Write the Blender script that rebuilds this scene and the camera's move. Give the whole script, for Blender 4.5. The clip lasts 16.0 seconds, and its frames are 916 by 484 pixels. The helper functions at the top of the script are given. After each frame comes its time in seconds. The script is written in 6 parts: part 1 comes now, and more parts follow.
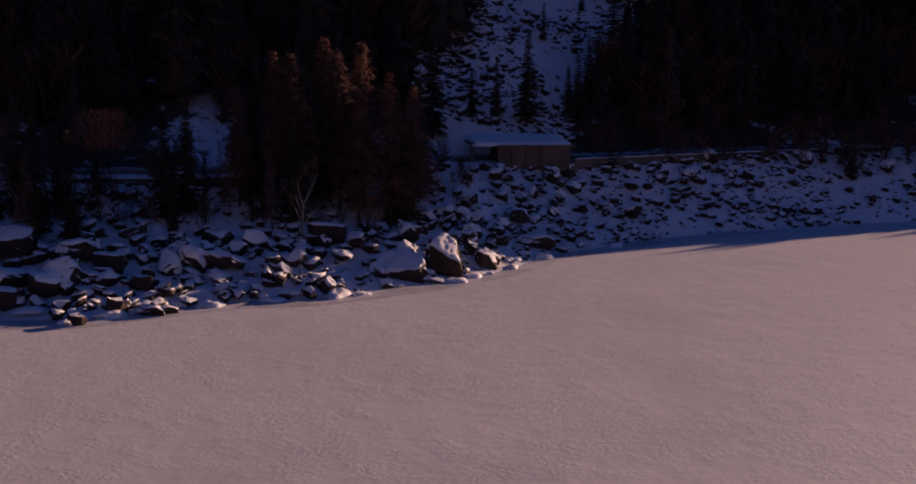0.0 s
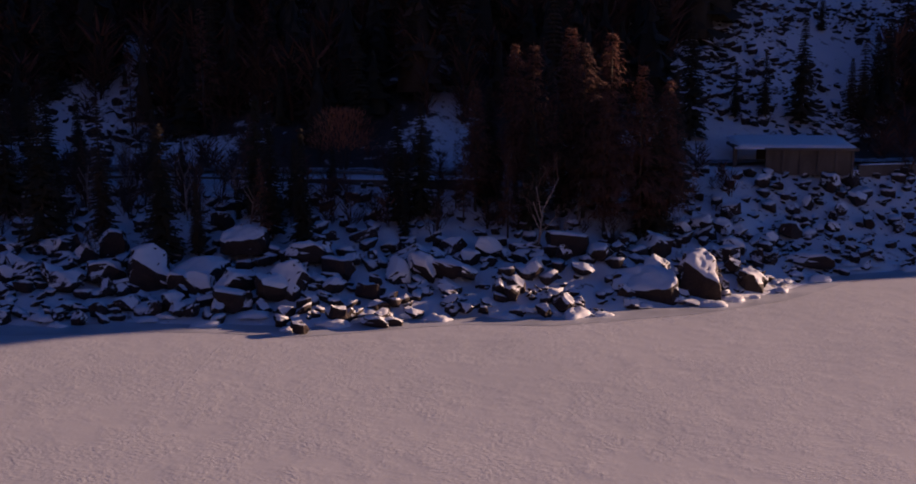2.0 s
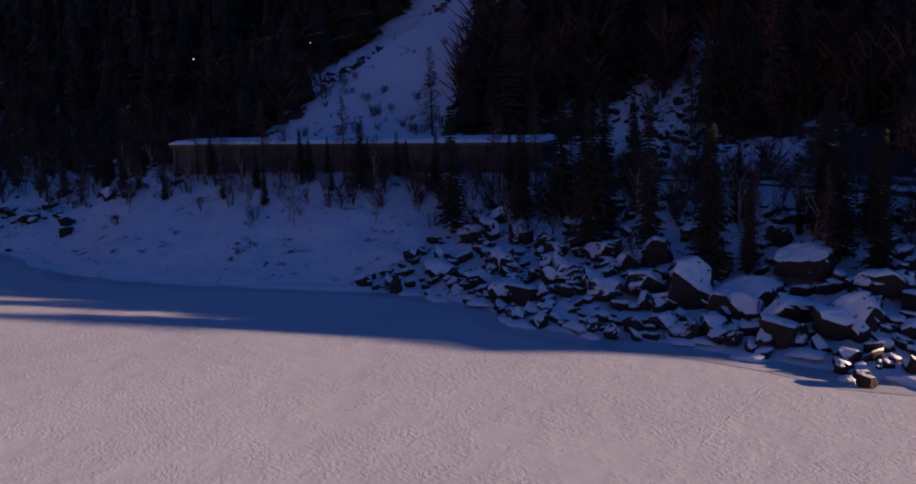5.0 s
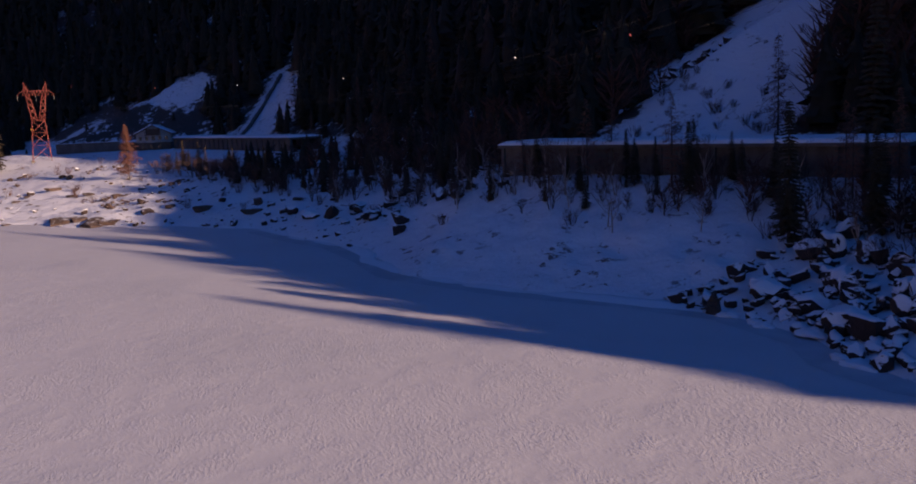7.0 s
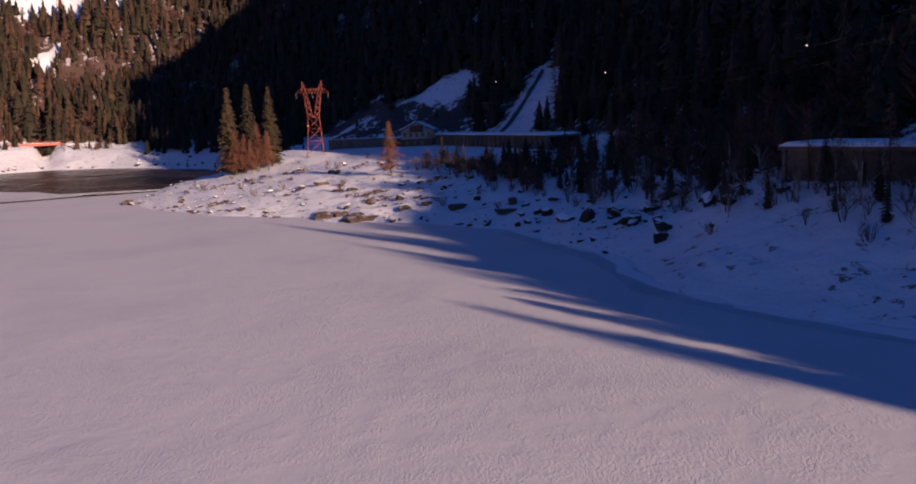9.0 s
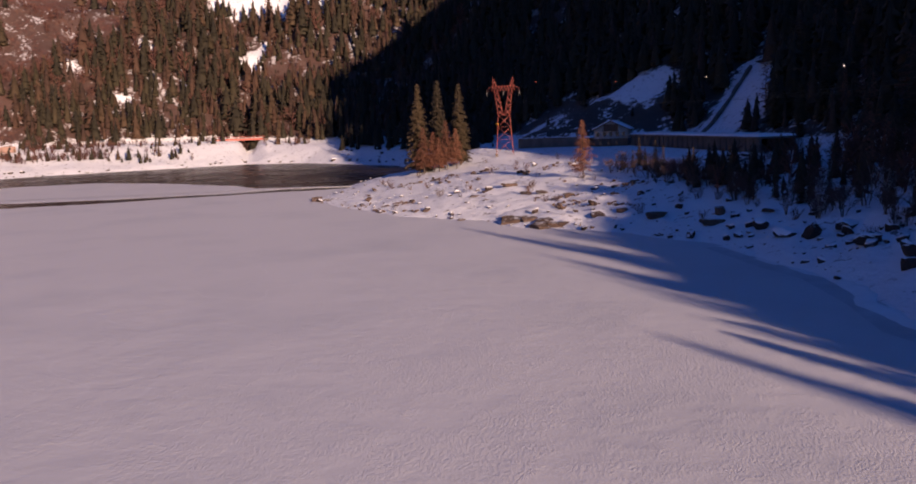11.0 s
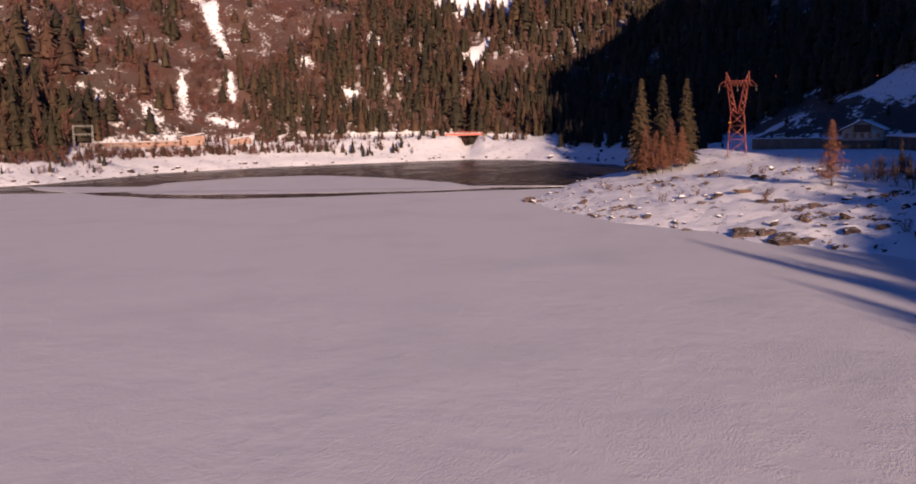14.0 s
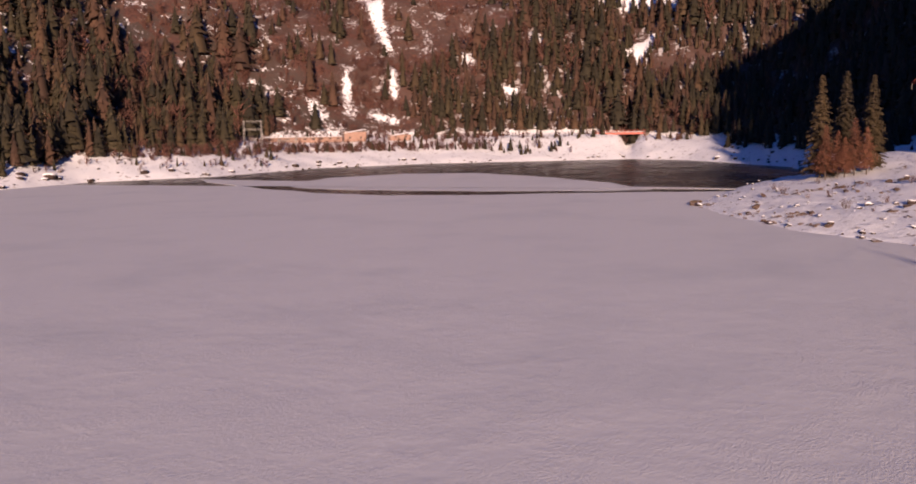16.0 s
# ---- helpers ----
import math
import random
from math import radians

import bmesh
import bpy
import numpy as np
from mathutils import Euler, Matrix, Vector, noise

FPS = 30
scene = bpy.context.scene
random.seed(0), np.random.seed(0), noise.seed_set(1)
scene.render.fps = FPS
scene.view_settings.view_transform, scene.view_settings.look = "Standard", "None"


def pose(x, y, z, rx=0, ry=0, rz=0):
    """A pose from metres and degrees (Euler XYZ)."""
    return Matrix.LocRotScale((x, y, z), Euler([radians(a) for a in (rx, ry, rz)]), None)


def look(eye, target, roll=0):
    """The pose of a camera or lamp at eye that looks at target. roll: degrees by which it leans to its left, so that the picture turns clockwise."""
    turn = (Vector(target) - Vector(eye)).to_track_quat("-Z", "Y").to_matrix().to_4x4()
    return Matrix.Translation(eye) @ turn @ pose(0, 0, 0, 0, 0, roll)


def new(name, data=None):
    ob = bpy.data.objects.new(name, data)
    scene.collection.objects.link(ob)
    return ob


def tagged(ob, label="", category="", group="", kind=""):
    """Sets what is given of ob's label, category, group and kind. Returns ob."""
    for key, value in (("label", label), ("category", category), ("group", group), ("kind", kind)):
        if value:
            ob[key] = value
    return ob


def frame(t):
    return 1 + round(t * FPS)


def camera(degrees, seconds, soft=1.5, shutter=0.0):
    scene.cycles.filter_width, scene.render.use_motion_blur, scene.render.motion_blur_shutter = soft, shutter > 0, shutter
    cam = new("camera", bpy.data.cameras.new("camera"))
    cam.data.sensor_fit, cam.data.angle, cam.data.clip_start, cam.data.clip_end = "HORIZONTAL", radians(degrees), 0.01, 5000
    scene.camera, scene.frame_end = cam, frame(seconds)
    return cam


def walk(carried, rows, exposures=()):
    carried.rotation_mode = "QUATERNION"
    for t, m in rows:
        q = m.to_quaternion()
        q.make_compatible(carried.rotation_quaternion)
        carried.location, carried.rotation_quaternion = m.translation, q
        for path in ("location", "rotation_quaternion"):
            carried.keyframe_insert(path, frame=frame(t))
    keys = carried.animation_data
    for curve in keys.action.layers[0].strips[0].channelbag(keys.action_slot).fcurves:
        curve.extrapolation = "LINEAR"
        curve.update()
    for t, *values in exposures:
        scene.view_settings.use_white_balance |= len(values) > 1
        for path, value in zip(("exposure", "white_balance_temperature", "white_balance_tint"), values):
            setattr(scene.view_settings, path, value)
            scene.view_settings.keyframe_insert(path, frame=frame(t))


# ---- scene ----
# camera: seconds, place in metres, yaw, pitch, roll in degrees
cam = camera(52.66, 16.0, soft=1.8)
ROWS = [
    (0.0, -0.00, -0.00, 21.18, 0.07, -9.83, -0.30),
    (0.5, 0.24, 2.71, 20.88, 3.76, -9.80, -0.11),
    (1.0, 0.13, 5.36, 20.68, 7.70, -9.77, 0.04),
    (1.5, -0.21, 7.88, 20.43, 11.66, -9.68, 0.20),
    (2.0, -0.91, 10.36, 20.22, 15.30, -9.61, 0.29),
    (2.5, -1.70, 12.59, 19.99, 18.62, -9.53, 0.36),
    (3.0, -2.79, 14.48, 19.80, 21.67, -9.44, 0.42),
    (3.5, -3.91, 16.12, 19.85, 25.35, -9.46, 0.55),
    (4.0, -5.05, 17.24, 19.80, 31.49, -9.33, 0.82),
    (4.5, -5.79, 18.90, 19.65, 40.60, -9.20, 1.14),
    (5.0, -5.97, 20.39, 19.58, 49.29, -8.97, 1.43),
    (7.5, -12.04, 29.61, 19.14, 75.56, -8.04, 2.65),
    (8.0, -14.33, 29.90, 19.16, 79.63, -7.89, 2.63),
    (8.5, -16.58, 30.16, 19.17, 83.71, -7.80, 2.62),
    (9.0, -18.78, 30.37, 19.21, 87.43, -7.69, 2.62),
    (9.5, -21.22, 30.48, 19.19, 90.65, -7.58, 2.55),
    (12.0, -37.90, 27.87, 19.60, 103.92, -7.26, 1.93),
    (12.5, -40.30, 27.33, 19.59, 106.16, -7.23, 1.83),
    (13.0, -42.32, 26.96, 19.64, 108.42, -7.21, 1.73),
    (13.5, -44.20, 26.48, 19.67, 110.57, -7.19, 1.60),
    (14.0, -45.92, 26.00, 19.68, 112.59, -7.16, 1.49),
    (14.5, -47.48, 25.39, 19.66, 114.55, -7.17, 1.35),
    (15.0, -48.86, 24.65, 19.65, 117.06, -7.14, 1.20),
    (15.5, -50.37, 23.54, 19.61, 120.04, -7.08, 1.06),
    (16.0, -52.02, 22.57, 19.56, 122.30, -7.07, 0.98),
]
EXPOSURE = [(0.0, 0.1, 7450, 23), (0.5, 0.29, 7400, 21), (1.5, 0.31, 7250, 19), (2.5, 0.53, 7050, 15), (3.0, 0.54, 6950, 13), (3.5, 0.83, 6800, 12), (4.0, 0.86, 6550, 11), (4.5, 0.76, 6500, 10), (5.0, 0.74, 6500, 10), (7.5, 0.79, 6500, 10), (9.0, 0.84, 6500, 10), (12.0, 0.86, 6600, 9), (16.0, 0.88, 6680, 9)]
walk(cam, [(t, pose(x, y, z, 90 + pitch, roll, yaw)) for t, x, y, z, yaw, pitch, roll in ROWS], EXPOSURE)

# ---- light: a low winter sun along the valley, blue sky for the shade ----
SUN_ELEVATION, SUN_X, SUN_Y = 11.7, 0.82, 0.57
world = bpy.data.worlds.new("sky")
scene.world = world
world.use_nodes = True
wt = world.node_tree
wt.nodes.clear()
sky = wt.nodes.new("ShaderNodeTexSky")
sky.sky_type = "NISHITA"
sky.sun_disc = False
sky.sun_elevation = radians(SUN_ELEVATION)
sky.sun_rotation = math.atan2(SUN_X, SUN_Y)
sky.altitude = 900
sky.ozone_density = 4.0
sky.dust_density = 0.3
tint = wt.nodes.new("ShaderNodeMix")
tint.data_type, tint.blend_type = "RGBA", "MULTIPLY"
tint.inputs["Factor"].default_value = 1.0
tint.inputs["B"].default_value = (0.295, 0.56, 1.13, 1)
back = wt.nodes.new("ShaderNodeBackground")
back.inputs["Strength"].default_value = 0.054
wout = wt.nodes.new("ShaderNodeOutputWorld")
wt.links.new(sky.outputs[0], tint.inputs["A"])
wt.links.new(tint.outputs["Result"], back.inputs["Color"])
wt.links.new(back.outputs[0], wout.inputs["Surface"])
sun_data = bpy.data.lights.new("sun", "SUN")
sun_data.energy, sun_data.angle, sun_data.color = 5.0, radians(0.32), (1.0, 0.70, 0.54)
sun = new("sun", sun_data)
el = radians(SUN_ELEVATION)
nrm = math.hypot(SUN_X, SUN_Y)
SUN_DIR = Vector((SUN_X / nrm * math.cos(el), SUN_Y / nrm * math.cos(el), math.sin(el)))
sun.matrix_world = look(SUN_DIR * 900, (0, 0, 0))

# ---- materials ----
class Nodes:
    """A small helper round a node tree."""
    def __init__(self, name):
        self.mat = bpy.data.materials.new(name)
        self.mat.use_nodes = True
        self.tree = self.mat.node_tree
        self.tree.nodes.clear()
        out = self.tree.nodes.new("ShaderNodeOutputMaterial")
        self.bsdf = self.tree.nodes.new("ShaderNodeBsdfPrincipled")
        self.tree.links.new(self.bsdf.outputs[0], out.inputs["Surface"])
        self.coord = self.tree.nodes.new("ShaderNodeTexCoord")
        self.geo = self.tree.nodes.new("ShaderNodeNewGeometry")

    def add(self, kind, **inputs):
        n = self.tree.nodes.new(kind)
        for k, v in inputs.items():
            self.put(n.inputs[k.replace("_", " ")], v)
        return n

    def put(self, socket, v):
        if isinstance(v, bpy.types.NodeSocket):
            self.tree.links.new(v, socket)
        else:
            socket.default_value = v

    def noise(self, scale, detail=4.0, rough=0.55, where=None, stretch=None):
        where = where or self.geo.outputs["Position"]
        if stretch:
            m = self.add("ShaderNodeMapping", Vector=where)
            m.inputs["Scale"].default_value = stretch
            where = m.outputs[0]
        return self.add("ShaderNodeTexNoise", Vector=where, Scale=scale, Detail=detail, Roughness=rough).outputs["Fac"]

    def ramp(self, fac, lo, hi, a=0.0, b=1.0):
        n = self.add("ShaderNodeMapRange", Value=fac)
        n.inputs["From Min"].default_value, n.inputs["From Max"].default_value = lo, hi
        n.inputs["To Min"].default_value, n.inputs["To Max"].default_value = a, b
        return n.outputs[0]

    def mix(self, fac, a, b, blend="MIX"):
        n = self.tree.nodes.new("ShaderNodeMix")
        n.data_type, n.blend_type = "RGBA", blend
        self.put(n.inputs["Factor"], fac)
        for key, v in (("A", a), ("B", b)):
            self.put(n.inputs[key], (*v, 1) if isinstance(v, tuple) and len(v) == 3 else v)
        return n.outputs["Result"]

    def math(self, op, a, b=0.0):
        n = self.tree.nodes.new("ShaderNodeMath")
        n.operation = op
        self.put(n.inputs[0], a)
        self.put(n.inputs[1], b)
        return n.outputs[0]

    def up(self):
        n = self.add("ShaderNodeSeparateXYZ", Vector=self.geo.outputs["Normal"])
        return n.outputs["Z"]

    def split(self):
        return self.add("ShaderNodeSeparateXYZ", Vector=self.geo.outputs["Position"]).outputs

    def bump(self, height, strength, distance, normal=None):
        n = self.add("ShaderNodeBump", Height=height)
        n.inputs["Strength"].default_value, n.inputs["Distance"].default_value = strength, distance
        if normal:
            self.put(n.inputs["Normal"], normal)
        return n.outputs[0]

    def done(self, color, rough=0.7, normal=None, **more):
        self.put(self.bsdf.inputs["Base Color"], (*color, 1) if isinstance(color, tuple) and len(color) == 3 else color)
        self.put(self.bsdf.inputs["Roughness"], rough)
        if normal:
            self.put(self.bsdf.inputs["Normal"], normal)
        for k, v in more.items():
            self.put(self.bsdf.inputs[k.replace("_", " ")], v)
        return self.mat


SNOW = (0.80, 0.80, 0.82)


def ground_material():
    n = Nodes("snowy_ground")
    fine, mid, big = n.noise(1.4, 5), n.noise(0.16, 5), n.noise(0.02, 4)
    wood = n.add("ShaderNodeAttribute")
    wood.attribute_name = "wood"
    scrub = n.add("ShaderNodeAttribute")
    scrub.attribute_name = "scrub"
    wood, scrub = wood.outputs["Fac"], scrub.outputs["Fac"]
    ragged = n.math("MULTIPLY", n.math("SUBTRACT", n.noise(0.40, 7, 0.74), 0.5), 2.6)
    wood = n.ramp(n.math("ADD", wood, ragged), 0.38, 0.58)
    earth = n.mix(mid, (0.055, 0.035, 0.03), (0.14, 0.085, 0.065))
    floor_col = n.mix(fine, (0.028, 0.021, 0.017), (0.075, 0.05, 0.038))
    heath = n.mix(n.ramp(n.noise(0.55, 6, 0.7), 0.35, 0.65), (0.029, 0.012, 0.008), (0.110, 0.044, 0.030))
    heath = n.mix(n.ramp(n.noise(0.07, 5, 0.65), 0.46, 0.6, 0.0, 0.8), heath, (0.092, 0.050, 0.039))
    heath = n.mix(n.ramp(n.noise(0.16, 5, 0.6), 0.58, 0.66, 0.0, 0.75), heath, (0.145, 0.060, 0.034))
    snow = n.mix(n.ramp(mid, 0.3, 0.7), SNOW, (0.74, 0.75, 0.78))
    # litter and undergrowth under the trees, with snow left in the gaps
    gap = n.ramp(n.math("ADD", n.math("MULTIPLY", n.noise(0.09, 5), 0.6), n.math("MULTIPLY", n.noise(0.5, 4), 0.4)), 0.55, 0.60)
    west = n.ramp(n.split()["X"], -480.0, -560.0, 0.0, 0.55)
    gap = n.math("MULTIPLY", gap, n.math("SUBTRACT", 1.0, west))
    floor_col = n.mix(west, floor_col, heath)
    col = n.mix(n.math("MULTIPLY", wood, n.math("SUBTRACT", 1.0, gap)), snow, floor_col)
    drift = n.ramp(n.math("ADD", n.math("MULTIPLY", n.noise(0.035, 5, 0.6), 0.48), n.math("MULTIPLY", n.noise(0.26, 7, 0.78), 0.52)), 0.466, 0.500)
    col = n.mix(n.math("MULTIPLY", n.math("MULTIPLY", scrub, wood), n.math("SUBTRACT", 1.0, drift)), col, heath)
    spots = n.math("MULTIPLY", n.ramp(n.noise(0.55, 6, 0.66), 0.58, 0.62), n.ramp(mid, 0.44, 0.58))
    col = n.mix(n.math("MULTIPLY", spots, 0.9), col, earth)
    bumpy = n.bump(n.noise(0.6, 7, 0.66), 0.6, 0.5)
    return n.done(col, 0.75, n.bump(fine, 0.45, 0.16, bumpy))


def ice_material():
    n = Nodes("snow_crusted_ice")
    warp = n.add("ShaderNodeTexNoise", Vector=n.geo.outputs["Position"], Scale=0.35, Detail=2.0).outputs["Color"]
    bent = n.add("ShaderNodeVectorMath", Vector=n.geo.outputs["Position"])
    bent.operation = "MULTIPLY_ADD"
    n.put(bent.inputs[0], warp)
    bent.inputs[1].default_value = (1.6, 1.6, 0.0)
    n.put(bent.inputs[2], n.geo.outputs["Position"])
    cells = n.noise(4.4, 3, 0.6, bent.outputs[0], (0.55, 1.0, 1.0))
    grain = n.noise(7.5, 2, 0.5, bent.outputs[0], (0.7, 1.0, 1.0))
    waves = n.noise(0.8, 4, 0.55, stretch=(0.6, 1.0, 1.0))
    patch, streak = n.noise(0.045, 5), n.noise(0.10, 4, stretch=(0.45, 1.0, 1.0))
    glaze = n.ramp(patch, 0.30, 0.50)
    col = n.mix(glaze, (0.575, 0.58, 0.595), (0.655, 0.65, 0.655))
    col = n.mix(n.ramp(streak, 0.40, 0.66, 0.0, 0.22), col, (0.595, 0.595, 0.61))
    # old trails of blown snow, pale and thin
    trail = n.ramp(n.math("ABSOLUTE", n.math("SUBTRACT", n.noise(0.03, 2, 0.4), 0.5)), 0.0, 0.0022, 0.35, 0.0)
    col = n.mix(trail, col, (0.74, 0.74, 0.75))
    calm = n.ramp(n.math("ADD", n.math("MULTIPLY", n.noise(0.10, 4), 0.6), n.math("MULTIPLY", n.noise(0.4, 4), 0.4)), 0.40, 0.54, 0.12, 1.0)
    crisp = n.ramp(cells, 0.36, 0.64)
    relief = n.math("MULTIPLY", n.math("ADD", n.math("MULTIPLY", crisp, 0.30), n.math("ADD", n.math("MULTIPLY", grain, 0.22), n.math("MULTIPLY", waves, 0.30))), calm)
    swell = n.bump(n.noise(0.12, 3), 0.18, 0.5)
    return n.done(col, 0.52, n.bump(relief, 0.40, 0.11, swell), Specular_IOR_Level=0.75)


def shore_ice_material():
    n = Nodes("grey_shore_ice")
    a, b = n.noise(0.25, 5), n.noise(1.5, 4)
    col = n.mix(n.ramp(a, 0.35, 0.65), (0.44, 0.455, 0.48), (0.61, 0.615, 0.63))
    return n.done(col, n.ramp(a, 0.3, 0.7, 0.35, 0.6), n.bump(b, 0.2, 0.05))


def water_material():
    n = Nodes("dark_water")
    w = n.noise(0.7, 4, stretch=(1.0, 0.5, 1.0))
    col = n.mix(n.noise(0.03, 3), (0.024, 0.019, 0.017), (0.042, 0.033, 0.031))
    return n.done(col, n.ramp(n.noise(0.05, 3), 0.3, 0.7, 0.20, 0.34), n.bump(w, 0.15, 0.06), IOR=1.33, Specular_IOR_Level=0.16)


def rock_material(name, dark, light, spot, dusk, bare=0.46):
    n = Nodes(name)
    tone = n.add("ShaderNodeObjectInfo").outputs["Random"]
    a, b = n.noise(0.9, 6), n.noise(6.0, 5)
    base = n.mix(a, dark, light)
    base = n.mix(n.ramp(b, 0.45, 0.7, 0.0, 0.6), base, spot)
    base = n.mix(n.ramp(tone, 0.0, 1.0, 0.0, 0.5), base, dusk)
    snow = n.ramp(n.math("ADD", n.up(), n.math("MULTIPLY", n.math("SUBTRACT", n.noise(1.3, 4), 0.5), 0.60)), bare, bare + 0.12)
    col = n.mix(snow, base, SNOW)
    return n.done(col, 0.85, n.bump(b, 0.6, 0.08, n.bump(a, 0.6, 0.25)))


def snow_material():
    n = Nodes("fresh_snow")
    a = n.noise(1.2, 5)
    return n.done(n.mix(a, (0.76, 0.77, 0.80), (0.84, 0.84, 0.85)), 0.7, n.bump(a, 0.35, 0.15))


def leaf_material(name, dark, light, snowy=0.0, per="object", rusty=None):
    n = Nodes(name)
    if per == "tree":
        own = n.add("ShaderNodeAttribute")
        own.attribute_name = "tone"
        tone = own.outputs["Fac"]
    else:
        tone = n.add("ShaderNodeObjectInfo").outputs["Random"] if per == "object" else n.geo.outputs["Random Per Island"]
    col = n.mix(n.noise(0.8, 3), dark, light)
    if rusty:
        col = n.mix(n.ramp(tone, 0.72, 1.0, 0.0, 0.9), col, rusty)
    col = n.mix(n.ramp(tone, 0.0, 0.7, 0.7, 0.0), col, tuple(c * 0.5 for c in dark))
    if snowy:
        col = n.mix(n.ramp(n.math("ADD", n.math("MULTIPLY", n.up(), 0.5), n.noise(0.7, 3)), 1.02 - snowy, 1.10 - snowy), col, SNOW)
    return n.done(col, 0.85)


def plain_material(name, a, b, scale=1.0, rough=0.8, bump=0.3, distance=0.02, stretch=None, metallic=0.0):
    n = Nodes(name)
    f, g = n.noise(scale, 5, stretch=stretch), n.noise(scale * 7, 4)
    col = n.mix(n.ramp(f, 0.3, 0.7), a, b)
    col = n.mix(n.ramp(g, 0.5, 0.75, 0.0, 0.35), col, tuple(c * 0.6 for c in a))
    return n.done(col, rough, n.bump(g, bump, distance), Metallic=metallic)


M_GROUND, M_ICE, M_SHORE, M_WATER = ground_material(), ice_material(), shore_ice_material(), water_material()
M_ROCK = rock_material("rock_with_snow", (0.017, 0.010, 0.008), (0.046, 0.026, 0.021), (0.074, 0.043, 0.033), (0.024, 0.016, 0.014))
# same rock as above, paler to stand for sun on the headland; less snow on top
M_SUNLIT_ROCK = rock_material("sunlit_ledge_rock", (0.040, 0.024, 0.017), (0.105, 0.064, 0.045), (0.16, 0.10, 0.072), (0.06, 0.04, 0.03), 0.98)
M_SNOW = snow_material()
M_SPRUCE = leaf_material("spruce_needles", (0.036, 0.025, 0.011), (0.084, 0.055, 0.021), 0.0, rusty=(0.09, 0.05, 0.026))
M_LARCH = leaf_material("larch_twigs", (0.15, 0.056, 0.032), (0.26, 0.105, 0.058))
M_TWIG = leaf_material("bare_twigs", (0.085, 0.050, 0.042), (0.15, 0.085, 0.065))
M_BRUSH = leaf_material("reddish_brush", (0.070, 0.029, 0.021), (0.135, 0.056, 0.040), 0.0, "tree")
M_ROUND = leaf_material("rust_bush_twigs", (0.38, 0.135, 0.07), (0.56, 0.21, 0.105))
M_FAR_SPRUCE = leaf_material("far_spruce_needles", (0.017, 0.013, 0.005), (0.047, 0.034, 0.012), 0.0, "tree", (0.068, 0.034, 0.017))
M_FAR_LARCH = leaf_material("far_larch_twigs", (0.040, 0.020, 0.011), (0.080, 0.038, 0.021), 0.0, "tree")
M_BARK = plain_material("dark_bark", (0.045, 0.032, 0.027), (0.10, 0.07, 0.055), 2.0, 0.9, 0.6, 0.03, (1, 1, 0.2))
M_BIRCH = plain_material("pale_birch_bark", (0.22, 0.16, 0.13), (0.45, 0.36, 0.30), 2.0, 0.8, 0.3, 0.02)
M_CONCRETE = plain_material("weathered_concrete", (0.085, 0.07, 0.06), (0.16, 0.135, 0.115), 0.6, 0.9, 0.3, 0.02, (1, 1, 0.35))
M_BRIDGE = plain_material("red_bridge_paint", (0.32, 0.068, 0.046), (0.42, 0.10, 0.07), 0.7, 0.6, 0.1, 0.005)
M_STEEL = plain_material("galvanised_steel", (0.22, 0.21, 0.20), (0.34, 0.32, 0.30), 1.5, 0.55, 0.1, 0.005, metallic=0.4)
M_RED = plain_material("red_oxide_paint", (0.19, 0.042, 0.031), (0.26, 0.064, 0.046), 0.7, 0.6, 0.1, 0.005)
M_PINK = plain_material("salmon_render", (0.24, 0.145, 0.115), (0.31, 0.20, 0.155), 0.5, 0.85, 0.15, 0.01)
M_PLASTER = plain_material("pale_plaster", (0.42, 0.36, 0.32), (0.55, 0.48, 0.42), 0.5, 0.85, 0.15, 0.01)
M_WOOD = plain_material("brown_boards", (0.085, 0.050, 0.034), (0.15, 0.09, 0.06), 1.2, 0.8, 0.3, 0.02, (1, 1, 0.15))
M_GLASS = plain_material("dark_window_glass", (0.02, 0.022, 0.026), (0.03, 0.032, 0.036), 1.0, 0.1, 0.0)
M_WIRE = plain_material("dull_cable", (0.022, 0.021, 0.02), (0.035, 0.033, 0.031), 2.0, 0.6, 0.0)
M_BALL_RED = plain_material("red_marker_paint", (0.42, 0.07, 0.07), (0.50, 0.10, 0.09), 1.0, 0.5, 0.0)
M_BALL_WHITE = plain_material("white_marker_paint", (0.80, 0.78, 0.75), (0.85, 0.84, 0.82), 1.0, 0.5, 0.0)

# ---- the lie of the land ----
def lattice(ix, iy, seed):
    h = (ix.astype(np.int64) * 374761393 + iy.astype(np.int64) * 668265263 + seed * 1442695041) & 0x7FFFFFFF
    h = ((h ^ (h >> 13)) * 1274126177) & 0x7FFFFFFF
    return ((h ^ (h >> 16)) & 0xFFFF) / 65535.0


def value_noise(x, y, seed=0):
    x, y = np.asarray(x, float), np.asarray(y, float)
    ix, iy = np.floor(x), np.floor(y)
    fx, fy = x - ix, y - iy
    fx, fy = fx * fx * (3 - 2 * fx), fy * fy * (3 - 2 * fy)
    a, b = lattice(ix, iy, seed), lattice(ix + 1, iy, seed)
    c, d = lattice(ix, iy + 1, seed), lattice(ix + 1, iy + 1, seed)
    return (a * (1 - fx) + b * fx) * (1 - fy) + (c * (1 - fx) + d * fx) * fy


